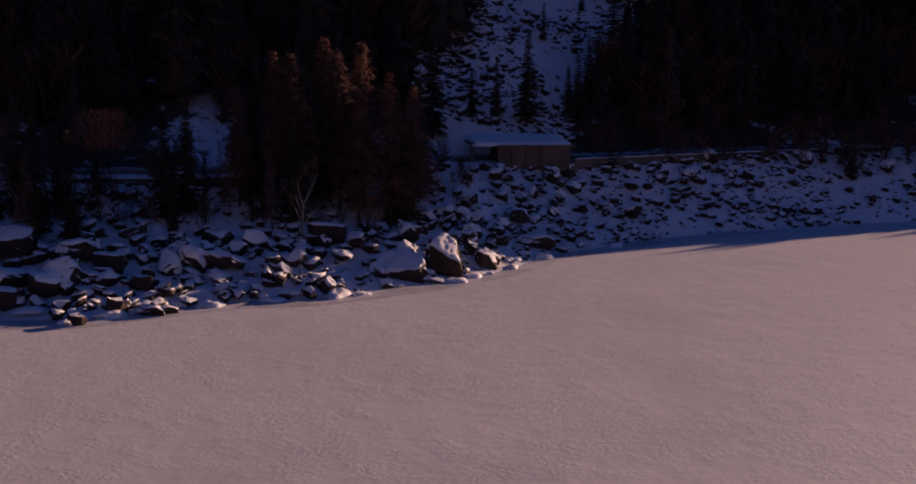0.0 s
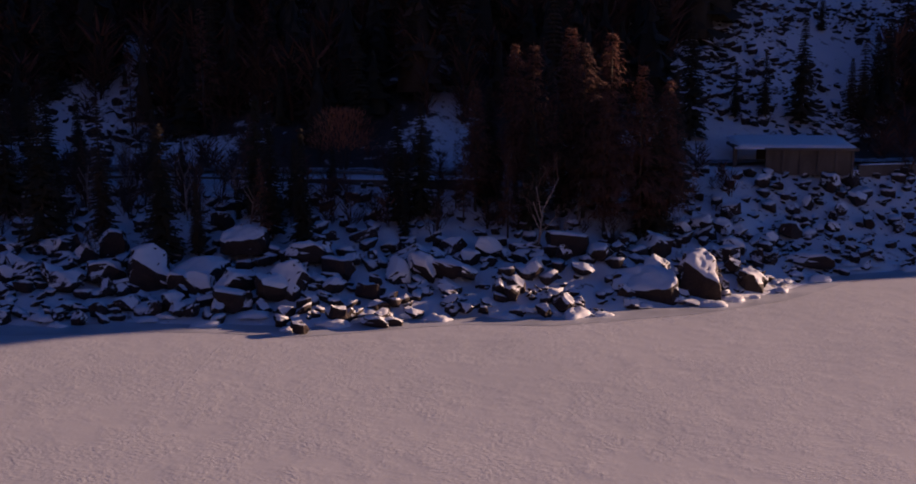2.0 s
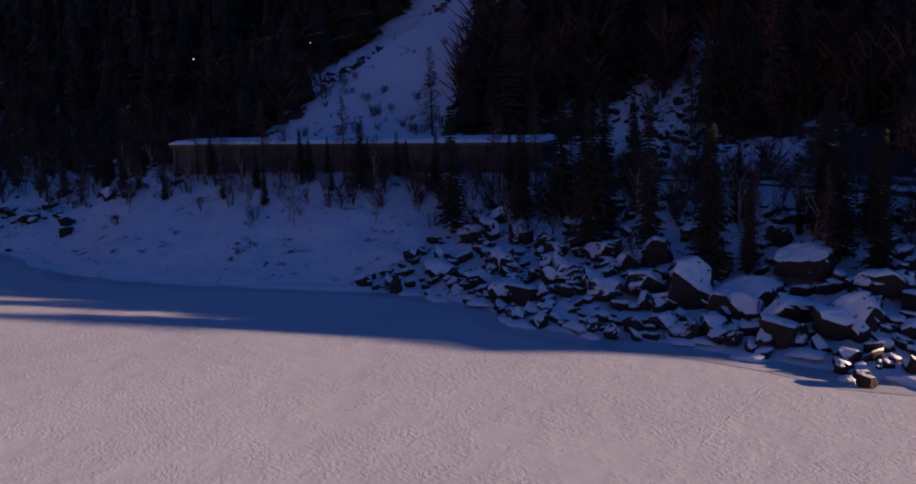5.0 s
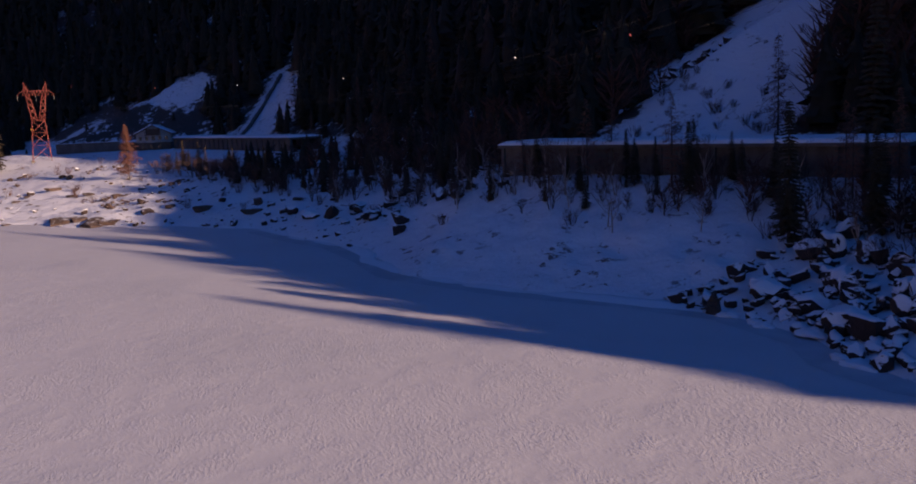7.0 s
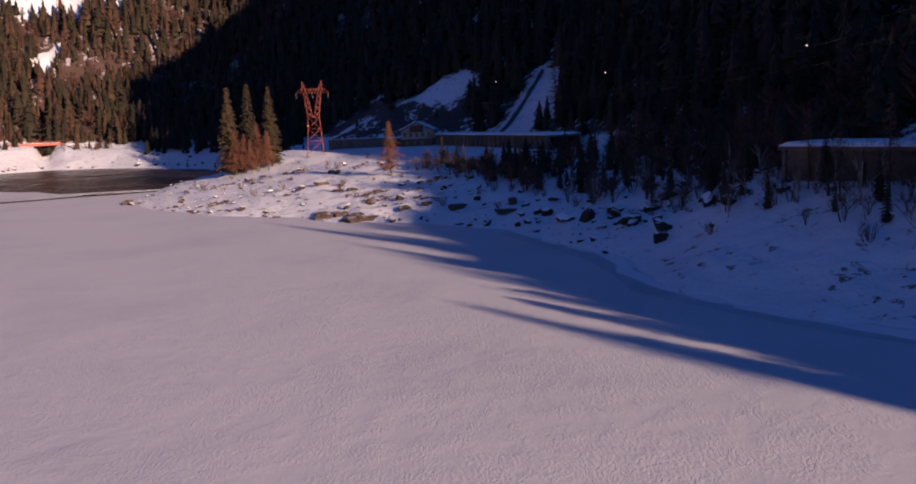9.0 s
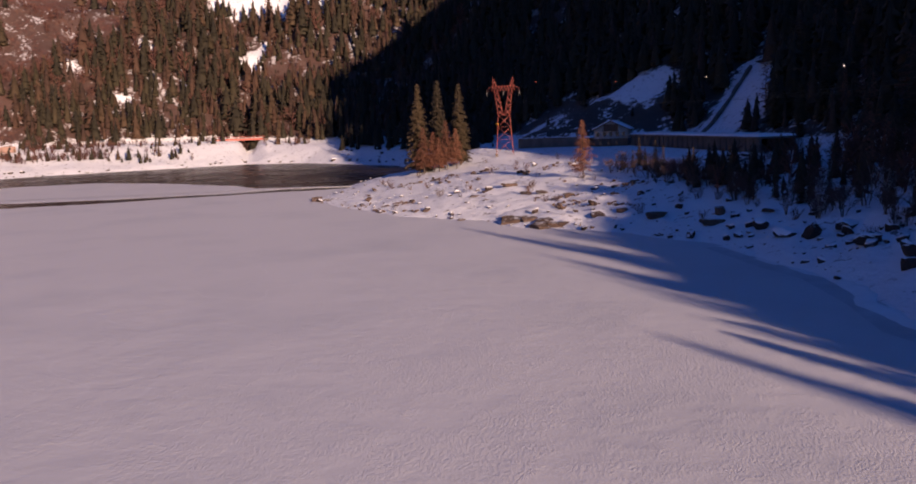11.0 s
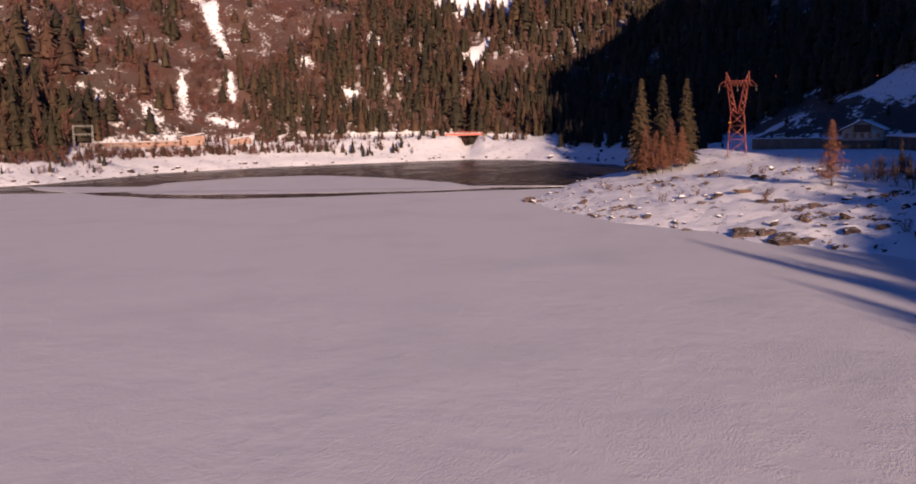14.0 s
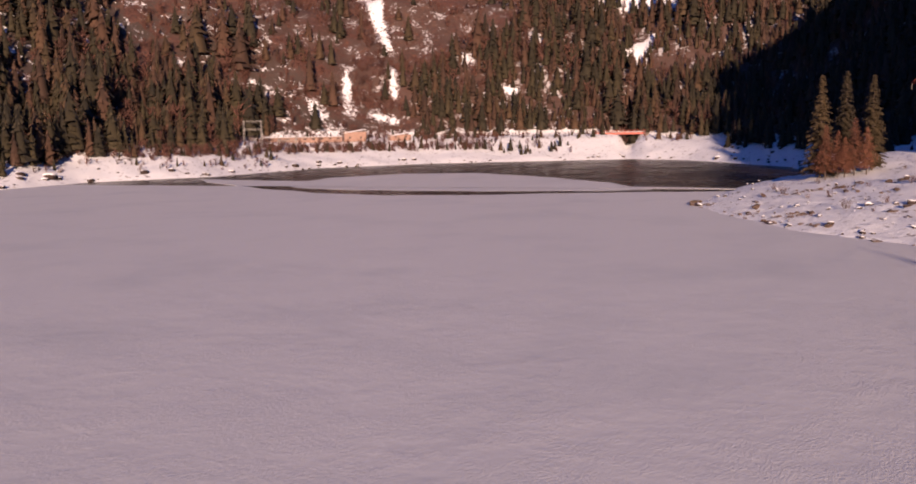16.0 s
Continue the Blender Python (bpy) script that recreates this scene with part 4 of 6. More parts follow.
    x, y = rs.uniform(-1000, -300, n), rs.uniform(-800, -150, n)
    q = foot_gap(x, y)
    keep = (q > 5) & (q < 330) & (scrub_zone(x, y) > 0.2) & (fbm(x, y, 0.05, 50, 4) > 0.05)
    for p0, p1, w in WEST_CLEAR:
        keep &= dist_seg(x, y, p0, p1) > w
    x, y = x[keep], y[keep]
    k = thin(x, y, 3.3)
    x, y = x[k], y[k]
    woods("scrub", list(zip(x, y, land_height(x, y), rs.triangular(2, 4, 11, len(x)))), FAR_BARE, M_BRUSH, "reddish brown leafless scrub on the open slope", "scrub")


scatter_woods()

# ---- boulders ----
from mathutils import noise


def rock_mesh(seed, points=15, squash=(1.0, 0.85, 0.75)):
    """An angular block: a cube split along random planes, its faces roughened."""
    rng = random.Random(seed)
    bm = bmesh.new()
    bmesh.ops.create_cube(bm, size=1.9)
    for i in range(points - 5):
        d = Vector((rng.gauss(0, 1), rng.gauss(0, 1), rng.gauss(0, 0.8))).normalized()
        cut = bmesh.ops.bisect_plane(bm, geom=bm.verts[:] + bm.edges[:] + bm.faces[:], plane_co=d * rng.uniform(0.68, 1.0), plane_no=d, clear_outer=True)
        rim = [e for e in cut["geom_cut"] if isinstance(e, bmesh.types.BMEdge)]
        if len(rim) > 2:
            bmesh.ops.edgeloop_fill(bm, edges=rim)
    bmesh.ops.remove_doubles(bm, verts=bm.verts[:], dist=0.05)
    bmesh.ops.triangulate(bm, faces=bm.faces[:])
    if points > 10:
        for longest in (0.5, 0.42):
            bmesh.ops.subdivide_edges(bm, edges=[e for e in bm.edges if e.calc_length() > longest], cuts=1, use_grid_fill=True)
            bmesh.ops.triangulate(bm, faces=bm.faces[:])
        off = Vector((seed * 3.1, 0, 0))
        bmesh.ops.smooth_vert(bm, verts=bm.verts[:], factor=0.10, use_axis_x=True, use_axis_y=True, use_axis_z=True)
        for v in bm.verts:
            v.co = v.co * (1.06 + 0.18 * noise.noise(v.co * 1.3 + off)) + noise.noise_vector(v.co * 3.0 + off) * 0.06
    for v in bm.verts:
        v.co = Vector((v.co.x * squash[0], v.co.y * squash[1], v.co.z * squash[2]))
    bmesh.ops.recalc_face_normals(bm, faces=bm.faces[:])
    me = bpy.data.meshes.new("rock")
    bm.to_mesh(me)
    bm.free()
    me.materials.append(M_ROCK)
    return me


def cap_mesh(rock, low, thick):
    """A snow cushion that lies on the upward faces of a boulder."""
    bm = bmesh.new()
    bm.from_mesh(rock)
    bm.normal_update()
    bmesh.ops.delete(bm, geom=[f for f in bm.faces if f.normal.z < 0.42 or f.calc_center_median().z < low], context="FACES")
    bmesh.ops.subdivide_edges(bm, edges=bm.edges[:], cuts=1, use_grid_fill=True)
    for v in bm.verts:
        edge = any(e.is_boundary for e in v.link_edges)
        lift = 0.012 if edge else thick * (1.0 + 0.8 * noise.noise(v.co * 2.5))
        v.co = v.co + Vector((0, 0, lift))
    bmesh.ops.smooth_vert(bm, verts=[v for v in bm.verts if not v.is_boundary], factor=0.5, use_axis_x=True, use_axis_y=True, use_axis_z=True)
    me = bpy.data.meshes.new("snow_cap")
    bm.to_mesh(me)
    bm.free()
    me.materials.append(M_SNOW)
    me.polygons.foreach_set("use_smooth", np.ones(len(me.polygons), bool))
    return me


def hewn_rock(planes, seed):
    """A block cut by given planes (normal, distance in metres), its faces roughened; it stands on z = 0."""
    bm = bmesh.new()
    bmesh.ops.create_cube(bm, size=14)
    for d, far in planes:
        d = Vector(d).normalized()
        cut = bmesh.ops.bisect_plane(bm, geom=bm.verts[:] + bm.edges[:] + bm.faces[:], plane_co=d * far, plane_no=d, clear_outer=True)
        rim = [e for e in cut["geom_cut"] if isinstance(e, bmesh.types.BMEdge)]
        if len(rim) > 2:
            bmesh.ops.edgeloop_fill(bm, edges=rim)
    bmesh.ops.remove_doubles(bm, verts=bm.verts[:], dist=0.05)
    bmesh.ops.triangulate(bm, faces=bm.faces[:])
    for longest in (2.0, 1.2, 0.8, 0.6):
        bmesh.ops.subdivide_edges(bm, edges=[e for e in bm.edges if e.calc_length() > longest], cuts=1, use_grid_fill=True)
        bmesh.ops.triangulate(bm, faces=bm.faces[:])
    off = Vector((seed * 5.3, 0, 0))
    bmesh.ops.smooth_vert(bm, verts=bm.verts[:], factor=0.3, use_axis_x=True, use_axis_y=True, use_axis_z=True)
    for v in bm.verts:
        v.co = v.co + noise.noise_vector(v.co * 0.7 + off) * 0.30 + noise.noise_vector(v.co * 2.2 + off) * 0.10
    bmesh.ops.recalc_face_normals(bm, faces=bm.faces[:])
    me = bpy.data.meshes.new("rock")
    bm.to_mesh(me)
    bm.free()
    me.materials.append(M_ROCK)
    return me


ROCKS = [rock_mesh(100 + k, 13 + k % 4, (1.0, 0.75 + 0.06 * (k % 4), 0.55 + 0.07 * (k % 5))) for k in range(9)]
# copies of the boulders in the sunlit tone, for the headland
LEDGES = [r.copy() for r in ROCKS]
for r in LEDGES:
    r.materials[0] = M_SUNLIT_ROCK
CAPS = [cap_mesh(r, 0.0, 0.10) for r in ROCKS]


def boulder(x, y, size, k, turn, tall=1.0, sink=0.3, tilt=0.0, cap=True, z=None, label="large angular brown boulder capped with snow at the shore"):
    ob = new("boulder", ROCKS[k % 9])
    s = size / 2 * (0.78 if x < -180 else 1.0)
    wide = 0.82 + 0.5 * ((k * 7 + int(turn)) % 10) / 10
    if x < -180:
        tall, sink = 0.75 * tall, 0.5
    z = max(ground_z(x, y) if z is None else z, 0.0) + s * 0.6 * tall * (1 - sink)
    ob.matrix_basis = pose(x, y, z, tilt, tilt * 0.6, turn) @ Matrix.Diagonal((s * wide, s / wide, s * tall, 1))
    tagged(ob, label, "boulder", "boulders on the shore")
    if x < -180:
        ob.data = LEDGES[k % 9]
        tagged(ob, "low flat brown rock ledge in snow on the headland")
    elif cap:
        part("snow_cap", CAPS[k % 9], ob, "cushion of snow")
    return ob


# boulders that stand out: place, size, model, turn, height factor, tilt
BIG = [
    (3.2, 103.5, 2.6, 2, 10, 1.1, 8), (-14.2, 101, 3.5, 4, 30, 0.9, 5),
    (-11.2, 100.5, 2.8, 5, 80, 0.95, -6), (-23.8, 90.5, 2.3, 6, 0, 1.0, 10), (-29, 85.4, 1.7, 7, 50, 1.0, 4), 
    (-34.3, 89.5, 2.7, 4, 0, 1.0, 0),
    (-50.7, 80.4, 2.3, 5, 15, 1.0, 0), (-38.5, 84.8, 4.0, 6, 75, 0.95, 5), (-6.4, 105.5, 3.0, 8, 44, 1.1, 12),
    (1, 108.5, 2.8, 0, 90, 1.1, 0), (9.4, 114.5, 3.9, 1, 20, 0.7, 4), (8, 121, 2.7, 2, 45, 1.0, 0), (-68, 79, 3.4, 3, 0, 0.9, 12),
    (-64.7, 78.4, 2.6, 4, 20, 0.95, 0), (-73, 80, 2.8, 5, 70, 1.0, 5), (-78.4, 79.6, 3.2, 6, 10, 0.9, 0),
    (-38, 90, 3.0, 1, 30, 1.1, 0), (-55.8, 84, 3.2, 0, 55, 1.0, 0), (-69, 87, 2.1, 2, 5, 1.0, 0), (-201, 17.5, 4.6, 6, 20, 0.55, 3),
    (-204.5, 14.5, 4.2, 0, 20, 0.5, 3), (-198.5, 21, 3.4, 3, 70, 0.5, 3), (-210, 10, 4.0, 7, 60, 0.5, 0), (-272.5, -48.5, 4.2, 8, 0, 0.55, 0), (-33.2, 78.6, 1.2, 4, 0, 1.1, 0), (-47, 81.5, 2.6, 0, 0, 1.0, 0),
    (-206.3, 11.7, 7, 0, 0, 0.45, 3), (-198.7, 17.0, 6.5, 1, 37, 0.45, 3), (-198.4, 19.8, 4.5, 2, 74, 0.45, 3), (-244.8, 1.1, 3.2, 3, 111, 0.45, 3),
    (-249.0, 6.4, 4.5, 4, 148, 0.45, 3), (-237.3, 11.0, 3.2, 5, 5, 0.45, 3), (-234.1, 14.7, 3.6, 6, 42, 0.45, 3), (-228.5, 21.0, 3, 7, 79, 0.45, 3),
    (-240.9, -1.2, 2.6, 8, 116, 0.45, 3), (-267.6, -33.2, 2.2, 0, 153, 0.45, 3), (-202.2, 27.2, 4.6, 1, 10, 0.6, 3), (-203.2, 31.8, 3, 2, 47, 0.6, 3),
    (-195.1, 37.2, 4.8, 3, 84, 0.6, 3), (-183.5, 46.0, 4.4, 4, 121, 0.6, 3), (-183.5, 54.2, 2.8, 5, 158, 0.6, 3), (-166.4, 53.5, 3.6, 6, 15, 0.6, 3),
    (-163.9, 61.2, 3.4, 7, 52, 0.6, 3), (-149.8, 60.2, 2.8, 8, 89, 0.6, 3), (-269.1, -48.0, 3, 0, 126, 0.6, 3), (-265.8, -43.5, 2.4, 1, 163, 0.6, 3),
    (-297.8, -16.0, 2.6, 2, 20, 0.6, 3), (-227.8, -10.0, 2, 3, 57, 0.6, 3), (-239.6, -19.2, 1.8, 4, 94, 0.6, 3), (-213.8, -0.0, 2.2, 5, 131, 0.6, 3),
    (-41.5, 82.2, 3.0, 4, 35, 0.9, 6), (-28.2, 82.6, 2.4, 1, 0, 0.7, 0), (-27.8, 83.8, 2.0, 5, 60, 1.2, 10), (-26.9, 83.0, 1.6, 7, 20, 0.8, 0), (-12.5, 97.6, 2.6, 6, 30, 0.7, 5), (-42.5, 84.6, 3.4, 8, 70, 1.0, 12), (-30.5, 87.5, 2.4, 2, 77, 1.0, 0), (-18, 91, 2.0, 3, 10, 0.9, 0), (-2.6, 96.8, 2.0, 5, 0, 0.4, 0),
]
SLAB = hewn_rock([((1, 0.1, 0.12), 3.1), ((-1, -0.1, 0.12), 3.3), ((0, 1, 0.1), 2.4), ((0.05, -1, -0.12), 2.3), ((0, 0, -1), 0.6), ((-0.10, -0.42, 0.90), 2.35),
                  ((-0.7, -0.7, 0.1), 3.5), ((0.75, -0.65, 0.1), 3.5), ((0.3, 0.1, 0.95), 3.1), ((-0.25, 0.2, 0.95), 3.1)], 1)
UPRIGHT = hewn_rock([((-0.97, -0.1, 0.20), 1.9), ((0.97, 0.0, 0.16), 2.3), ((0, 1, 0.1), 1.8), ((0.05, -0.98, 0.14), 1.9), ((0, 0, -1), 0.8), ((0.42, -0.60, 0.68), 2.9),
                     ((-0.25, 0.1, 0.95), 4.1), ((0.65, 0.3, 0.6), 3.5)], 2)
SLAB_CAP, UPRIGHT_CAP = cap_mesh(SLAB, 0.7, 0.16), cap_mesh(UPRIGHT, 1.2, 0.14)


def great_boulder(x, y, z, rock, cap, scale, turn, tilt, label):
    ob = new("boulder", rock)
    ob.matrix_basis = pose(x, y, z, tilt, 0, turn) @ Matrix.Scale(scale, 4)
    tagged(ob, label, "boulder", "boulders on the shore")
    part("snow_cap", cap, ob, "cushion of snow")


great_boulder(-6.5, 98.0, 0.0, SLAB, SLAB_CAP, 1.0, 0, 0, "huge flat-topped brown boulder at the ice edge, snow-covered")
great_boulder(-1.9, 100.2, 0.2, UPRIGHT, UPRIGHT_CAP, 1.0, 0, 0, "upright leaning brown boulder with snow on its sloping top")
great_boulder(-44.6, 91.0, 4.6, SLAB, SLAB_CAP, 0.72, 12, 0, "flat overhanging boulder with a thick snow cushion")
great_boulder(-47.2, 87.0, 1.6, SLAB, SLAB_CAP, 0.85, -14, 8, "broad dark boulder with a snowy sloping top")
great_boulder(-52.0, 85.4, 0.9, UPRIGHT, UPRIGHT_CAP, 1.05, 30, 0, "tall dark leaning slab of rock beside snow")
great_boulder(-37.6, 86.2, 0.6, UPRIGHT, UPRIGHT_CAP, 0.9, -20, 6, "leaning angular boulder with a snowy flank")
great_boulder(-57.5, 88.5, 3.4, UPRIGHT, UPRIGHT_CAP, 0.7, 200, 0, "dark upright block capped with snow under the trees")

for x, y, size, k, turn, tall, tilt in BIG:
    boulder(x, y, size, k, turn, tall, 0.3, tilt, cap=size > 2.5)


def scatter_rocks():
    rng = random.Random(31)
    rs = np.random.RandomState(31)
    n = 34000
    x = np.where(rs.rand(n) < 0.72, rs.uniform(-86, 105, n), rs.uniform(-300, -130, n))
    y = np.where(x > -100, rs.uniform(72, 190, n), rs.uniform(-55, 85, n))
    d, q = shore_gap(x, y), foot_gap(x, y)
    lump = fbm(x, y, 0.06, 61, 3)
    thick = np.where(x > 5, np.where(x > 60, 0.35, 1.0) * np.where(lump > -0.06, 1.0, 0.45), np.where(x > -86, np.where(d < 12, 0.75, 0.28), np.where(x > -225, np.where(lump > 0.0, 0.34, 0.10), np.where(lump > 0.04, 0.13, 0.05))))
    keep = (d > 0.1) & (d < np.where(x < -100, 60, 25)) & (q < -7) & (rs.rand(n) < thick)
    # scree in the clearing above the road
    n2 = 16000
    x2, y2 = np.where(np.arange(n2) < 12000, rs.uniform(-30, 60, n2), rs.uniform(-160, -40, n2)), np.where(np.arange(n2) < 12000, rs.uniform(140, 230, n2), rs.uniform(98, 170, n2))
    keep2 = np.zeros(n2, bool)
    for a, b, w in CLEAR:
        keep2 |= dist_seg(x2, y2, a, b) < w + 3
    keep2 &= (foot_gap(x2, y2) > 1) & (fbm(x2, y2, 0.07, 63, 3) > np.where(x2 < -40, -0.02, -0.16)) & (rs.rand(n2) < np.where(x2 < -40, 0.95, 0.7))
    x, y, d = np.concatenate([x[keep], x2[keep2]]), np.concatenate([y[keep], y2[keep2]]), np.concatenate([d[keep], np.full(keep2.sum(), 99.0)])
    order = rs.permutation(len(x))
    x, y, d = x[order], y[order], d[order]
    z = land_height(x, y)
    small, placed, n = [], [(b[0], b[1], b[2] / 2) for b in BIG] + [(-6.5, 98, 3.6), (-1.9, 100.2, 2.2), (-44.6, 91, 2.4), (-47.2, 87, 2.6), (-52, 85.4, 2), (-37.6, 86.2, 1.8), (-57.5, 88.5, 1.4)], 0
    for i in range(len(x)):
        size = rng.lognormvariate(-0.16, 0.68) * (1.75 if -64 < x[i] < -18 and d[i] < 12 else 1.2)
        if x[i] < -100:
            size *= 0.8 if x[i] > -190 else 0.6
        elif x[i] > 6:
            size *= 0.62
        if d[i] < 5.0:
            size = min(size, 1.6)
        size = min(size, 3.0 if -64 < x[i] < -18 else 2.4)
        if any((x[i] - a) ** 2 + (y[i] - b) ** 2 < (0.55 * r + 0.2 * size) ** 2 for a, b, r in placed):
            continue
        if size > 1.2 and n < 298 and d[i] < 90:
            n += 1
            placed.append((x[i], y[i], size / 2))
            boulder(float(x[i]), float(y[i]), size, rng.randrange(9), rng.uniform(0, 360), rng.uniform(0.6, 1.5), 0.35, rng.uniform(-42, 42), size > 1.7 and x[i] > -100, float(z[i]),
                    label="angular dark brown rock half buried in snow")
        elif len(small) < 7000:
            small.append((float(x[i]), float(y[i]), min(size, 2.2) * 0.8))
    vs, fs, c = [], [], 0
    base = []
    for k in range(6):
        r = rock_mesh(300 + k, 10, (1, 0.8, 0.65))
        base.append((np.array([v.co[:] for v in r.vertices]), np.array([p.vertices[:] for p in r.polygons])))
    xs, ys = np.array([s[0] for s in small]), np.array([s[1] for s in small])
    zs = land_height(xs, ys)
    for (x, y, s), z in zip(small, zs):
        v, f = base[rng.randrange(6)]
        a = rng.uniform(0, 6.28)
        co, si = math.cos(a), math.sin(a)
        h = s / 2
        tip, tap = rng.uniform(-0.5, 0.5), rng.uniform(-0.5, 0.5)
        v = np.stack([v[:, 0], v[:, 1], v[:, 2] + tip * v[:, 0] + tap * v[:, 1]], 1)
        vs.append(np.stack([(v[:, 0] * co - v[:, 1] * si) * h + x, (v[:, 0] * si + v[:, 1] * co) * h + y, v[:, 2] * h + max(z, 0) + 0.12 * s], 1))
        fs.append(f + c)
        c += len(v)
    ob = new("small_rocks", mesh_from("small_rocks", np.concatenate(vs), np.concatenate(fs), M_ROCK))
    tagged(ob, "loose brown stones scattered through snow on the banks", "rocks", kind="stuff")


scatter_rocks()


def stone_field(name, x, y, sizes, material, label, seed):
    """Many loose stones, too many to count, joined into one object."""
    rng = random.Random(seed)
    base = []
    for k in range(5):
        r = rock_mesh(500 + k, 9, (1, 0.75, 0.5))
        base.append((np.array([v.co[:] for v in r.vertices]), np.array([p.vertices[:] for p in r.polygons])))
    vs, fs, c = [], [], 0
    for px, py, pz, s in zip(x, y, land_height(x, y), sizes):
        v, f = base[rng.randrange(5)]
        a = rng.uniform(0, 6.28)
        co, si, h = math.cos(a), math.sin(a), s / 2
        tip = rng.uniform(-0.4, 0.4)
        vs.append(np.stack([(v[:, 0] * co - v[:, 1] * si) * h + px, (v[:, 0] * si + v[:, 1] * co) * h + py, (v[:, 2] + tip * v[:, 0]) * h + max(pz, 0) + 0.1 * s], 1))
        fs.append(f + c)
        c += len(v)
    tagged(new(name, mesh_from(name, np.concatenate(vs), np.concatenate(fs), material)), label, "rocks", kind="stuff")


def headland_stones():
    """Broken rock bands that show through the snow of the headland."""
    rs = np.random.RandomState(71)
    x, y = rs.uniform(-305, -190, 30000), rs.uniform(-58, 60, 30000)
    d = shore_gap(x, y)
    band = np.abs(fbm(x, y, 0.05, 72, 4))
    keep = (d > 0.2) & (d < 62) & (band < 0.022) & (fbm(x, y, 0.11, 73, 3) > 0.0) & (rs.rand(len(x)) < 0.7)
    rim = (d > 0.1) & (d < 2.5) & (rs.rand(len(x)) < 0.03)
    keep |= rim
    x, y = x[keep], y[keep]
    stone_field("headland_stones", x, y, np.clip(rs.lognormal(-0.9, 0.5, len(x)), 0.15, 1.2), M_SUNLIT_ROCK, "small brown stones and rock edges in the headland snow", 71)


headland_stones()


# pillows of snow and ice heaved up along the rim of the shore
def mound_mesh(seed):
    bm = bmesh.new()
    bmesh.ops.create_icosphere(bm, subdivisions=3, radius=1.0)
    bmesh.ops.delete(bm, geom=[v for v in bm.verts if v.co.z < -0.25], context="VERTS")
    off = Vector((seed * 4.7, 0, 0))
    for v in bm.verts:
        wide = 1.0 + 0.45 * noise.noise(v.co * 1.4 + off)
        v.co = Vector((v.co.x * wide, v.co.y * wide * 0.62, max(v.co.z, -0.2) * (0.42 + 0.30 * noise.noise(v.co * 2.3 + off))))
        v.co.z += 0.05 * noise.noise(v.co * 5 + off)
    me = bpy.data.meshes.new("snow_mound")
    bm.to_mesh(me)
    bm.free()
    me.materials.append(M_SNOW)
    me.polygons.foreach_set("use_smooth", np.ones(len(me.polygons), bool))
    return me


def scatter_mounds():
    rng = random.Random(44)
    shapes = [mound_mesh(k) for k in range(5)]
    line = [p for p in SHORE if -86 < p[0] < 24 and p[1] > 60]
    for (ax, ay), (bx, by) in zip(line, line[1:]):
        ln = math.hypot(bx - ax, by - ay)
        for i in range(max(1, int(ln / 2.3))):
            u, out = rng.random(), rng.uniform(-1.0, 1.6)
            x, y = ax + (bx - ax) * u + (by - ay) / ln * out, ay + (by - ay) * u - (bx - ax) / ln * out
            ob = new("snow_mound", rng.choice(shapes))
            size = rng.uniform(0.5, 1.7)
            ob.matrix_basis = pose(x, y, max(ground_z(x, y), 0.02) + 0.02, 0, 0, math.degrees(math.atan2(by - ay, bx - ax)) + rng.uniform(-30, 30)) @ Matrix.Diagonal((size, size, size * rng.uniform(0.5, 1.1), 1))
            tagged(ob, "low heap of crusted snow on the ice rim", "snow heap", "snow heaps along the shore")


scatter_mounds()


def snow_lip():
    """The edge of the snow cover along the bank: a low uneven step with a gap under it."""
    line = [p for p in SHORE if -176 < p[0] < -60 and p[1] > 30]
    pts = []
    for (ax, ay), (bx, by) in zip(line, line[1:]):
        ln = math.hypot(bx - ax, by - ay)
        k = max(1, int(ln / 0.7))
        pts += [(ax + (bx - ax) * j / k, ay + (by - ay) * j / k, (by - ay) / ln, (ax - bx) / ln) for j in range(k)]
    verts, faces = [], []
    for i, (x, y, nx, ny) in enumerate(pts):
        out = 1.6 + 4.5 * float(fbm(x, y, 0.08, 97, 4))
        tall = max(0.02, 0.20 + 0.7 * float(fbm(x, y, 0.22, 98, 3)))
        for off, z in ((out, 0.0), (out + 0.18, 0.55 * tall), (out - 0.05, tall), (out - 0.8, 0.85 * tall), (out - 2.2, 0.0)):
            verts.append((x + nx * off, y + ny * off, 0.03 + z))
        if i:
            a, b = 5 * i - 5, 5 * i
            faces += [(a + j, a + j + 1, b + j + 1, b + j) for j in range(4)]
    me = mesh_from("snow_lip", verts, faces, M_SNOW, True)
    tagged(new("snow_lip", me), "broken rim of snow along the frozen shore", "snow edge", kind="structure")


snow_lip()


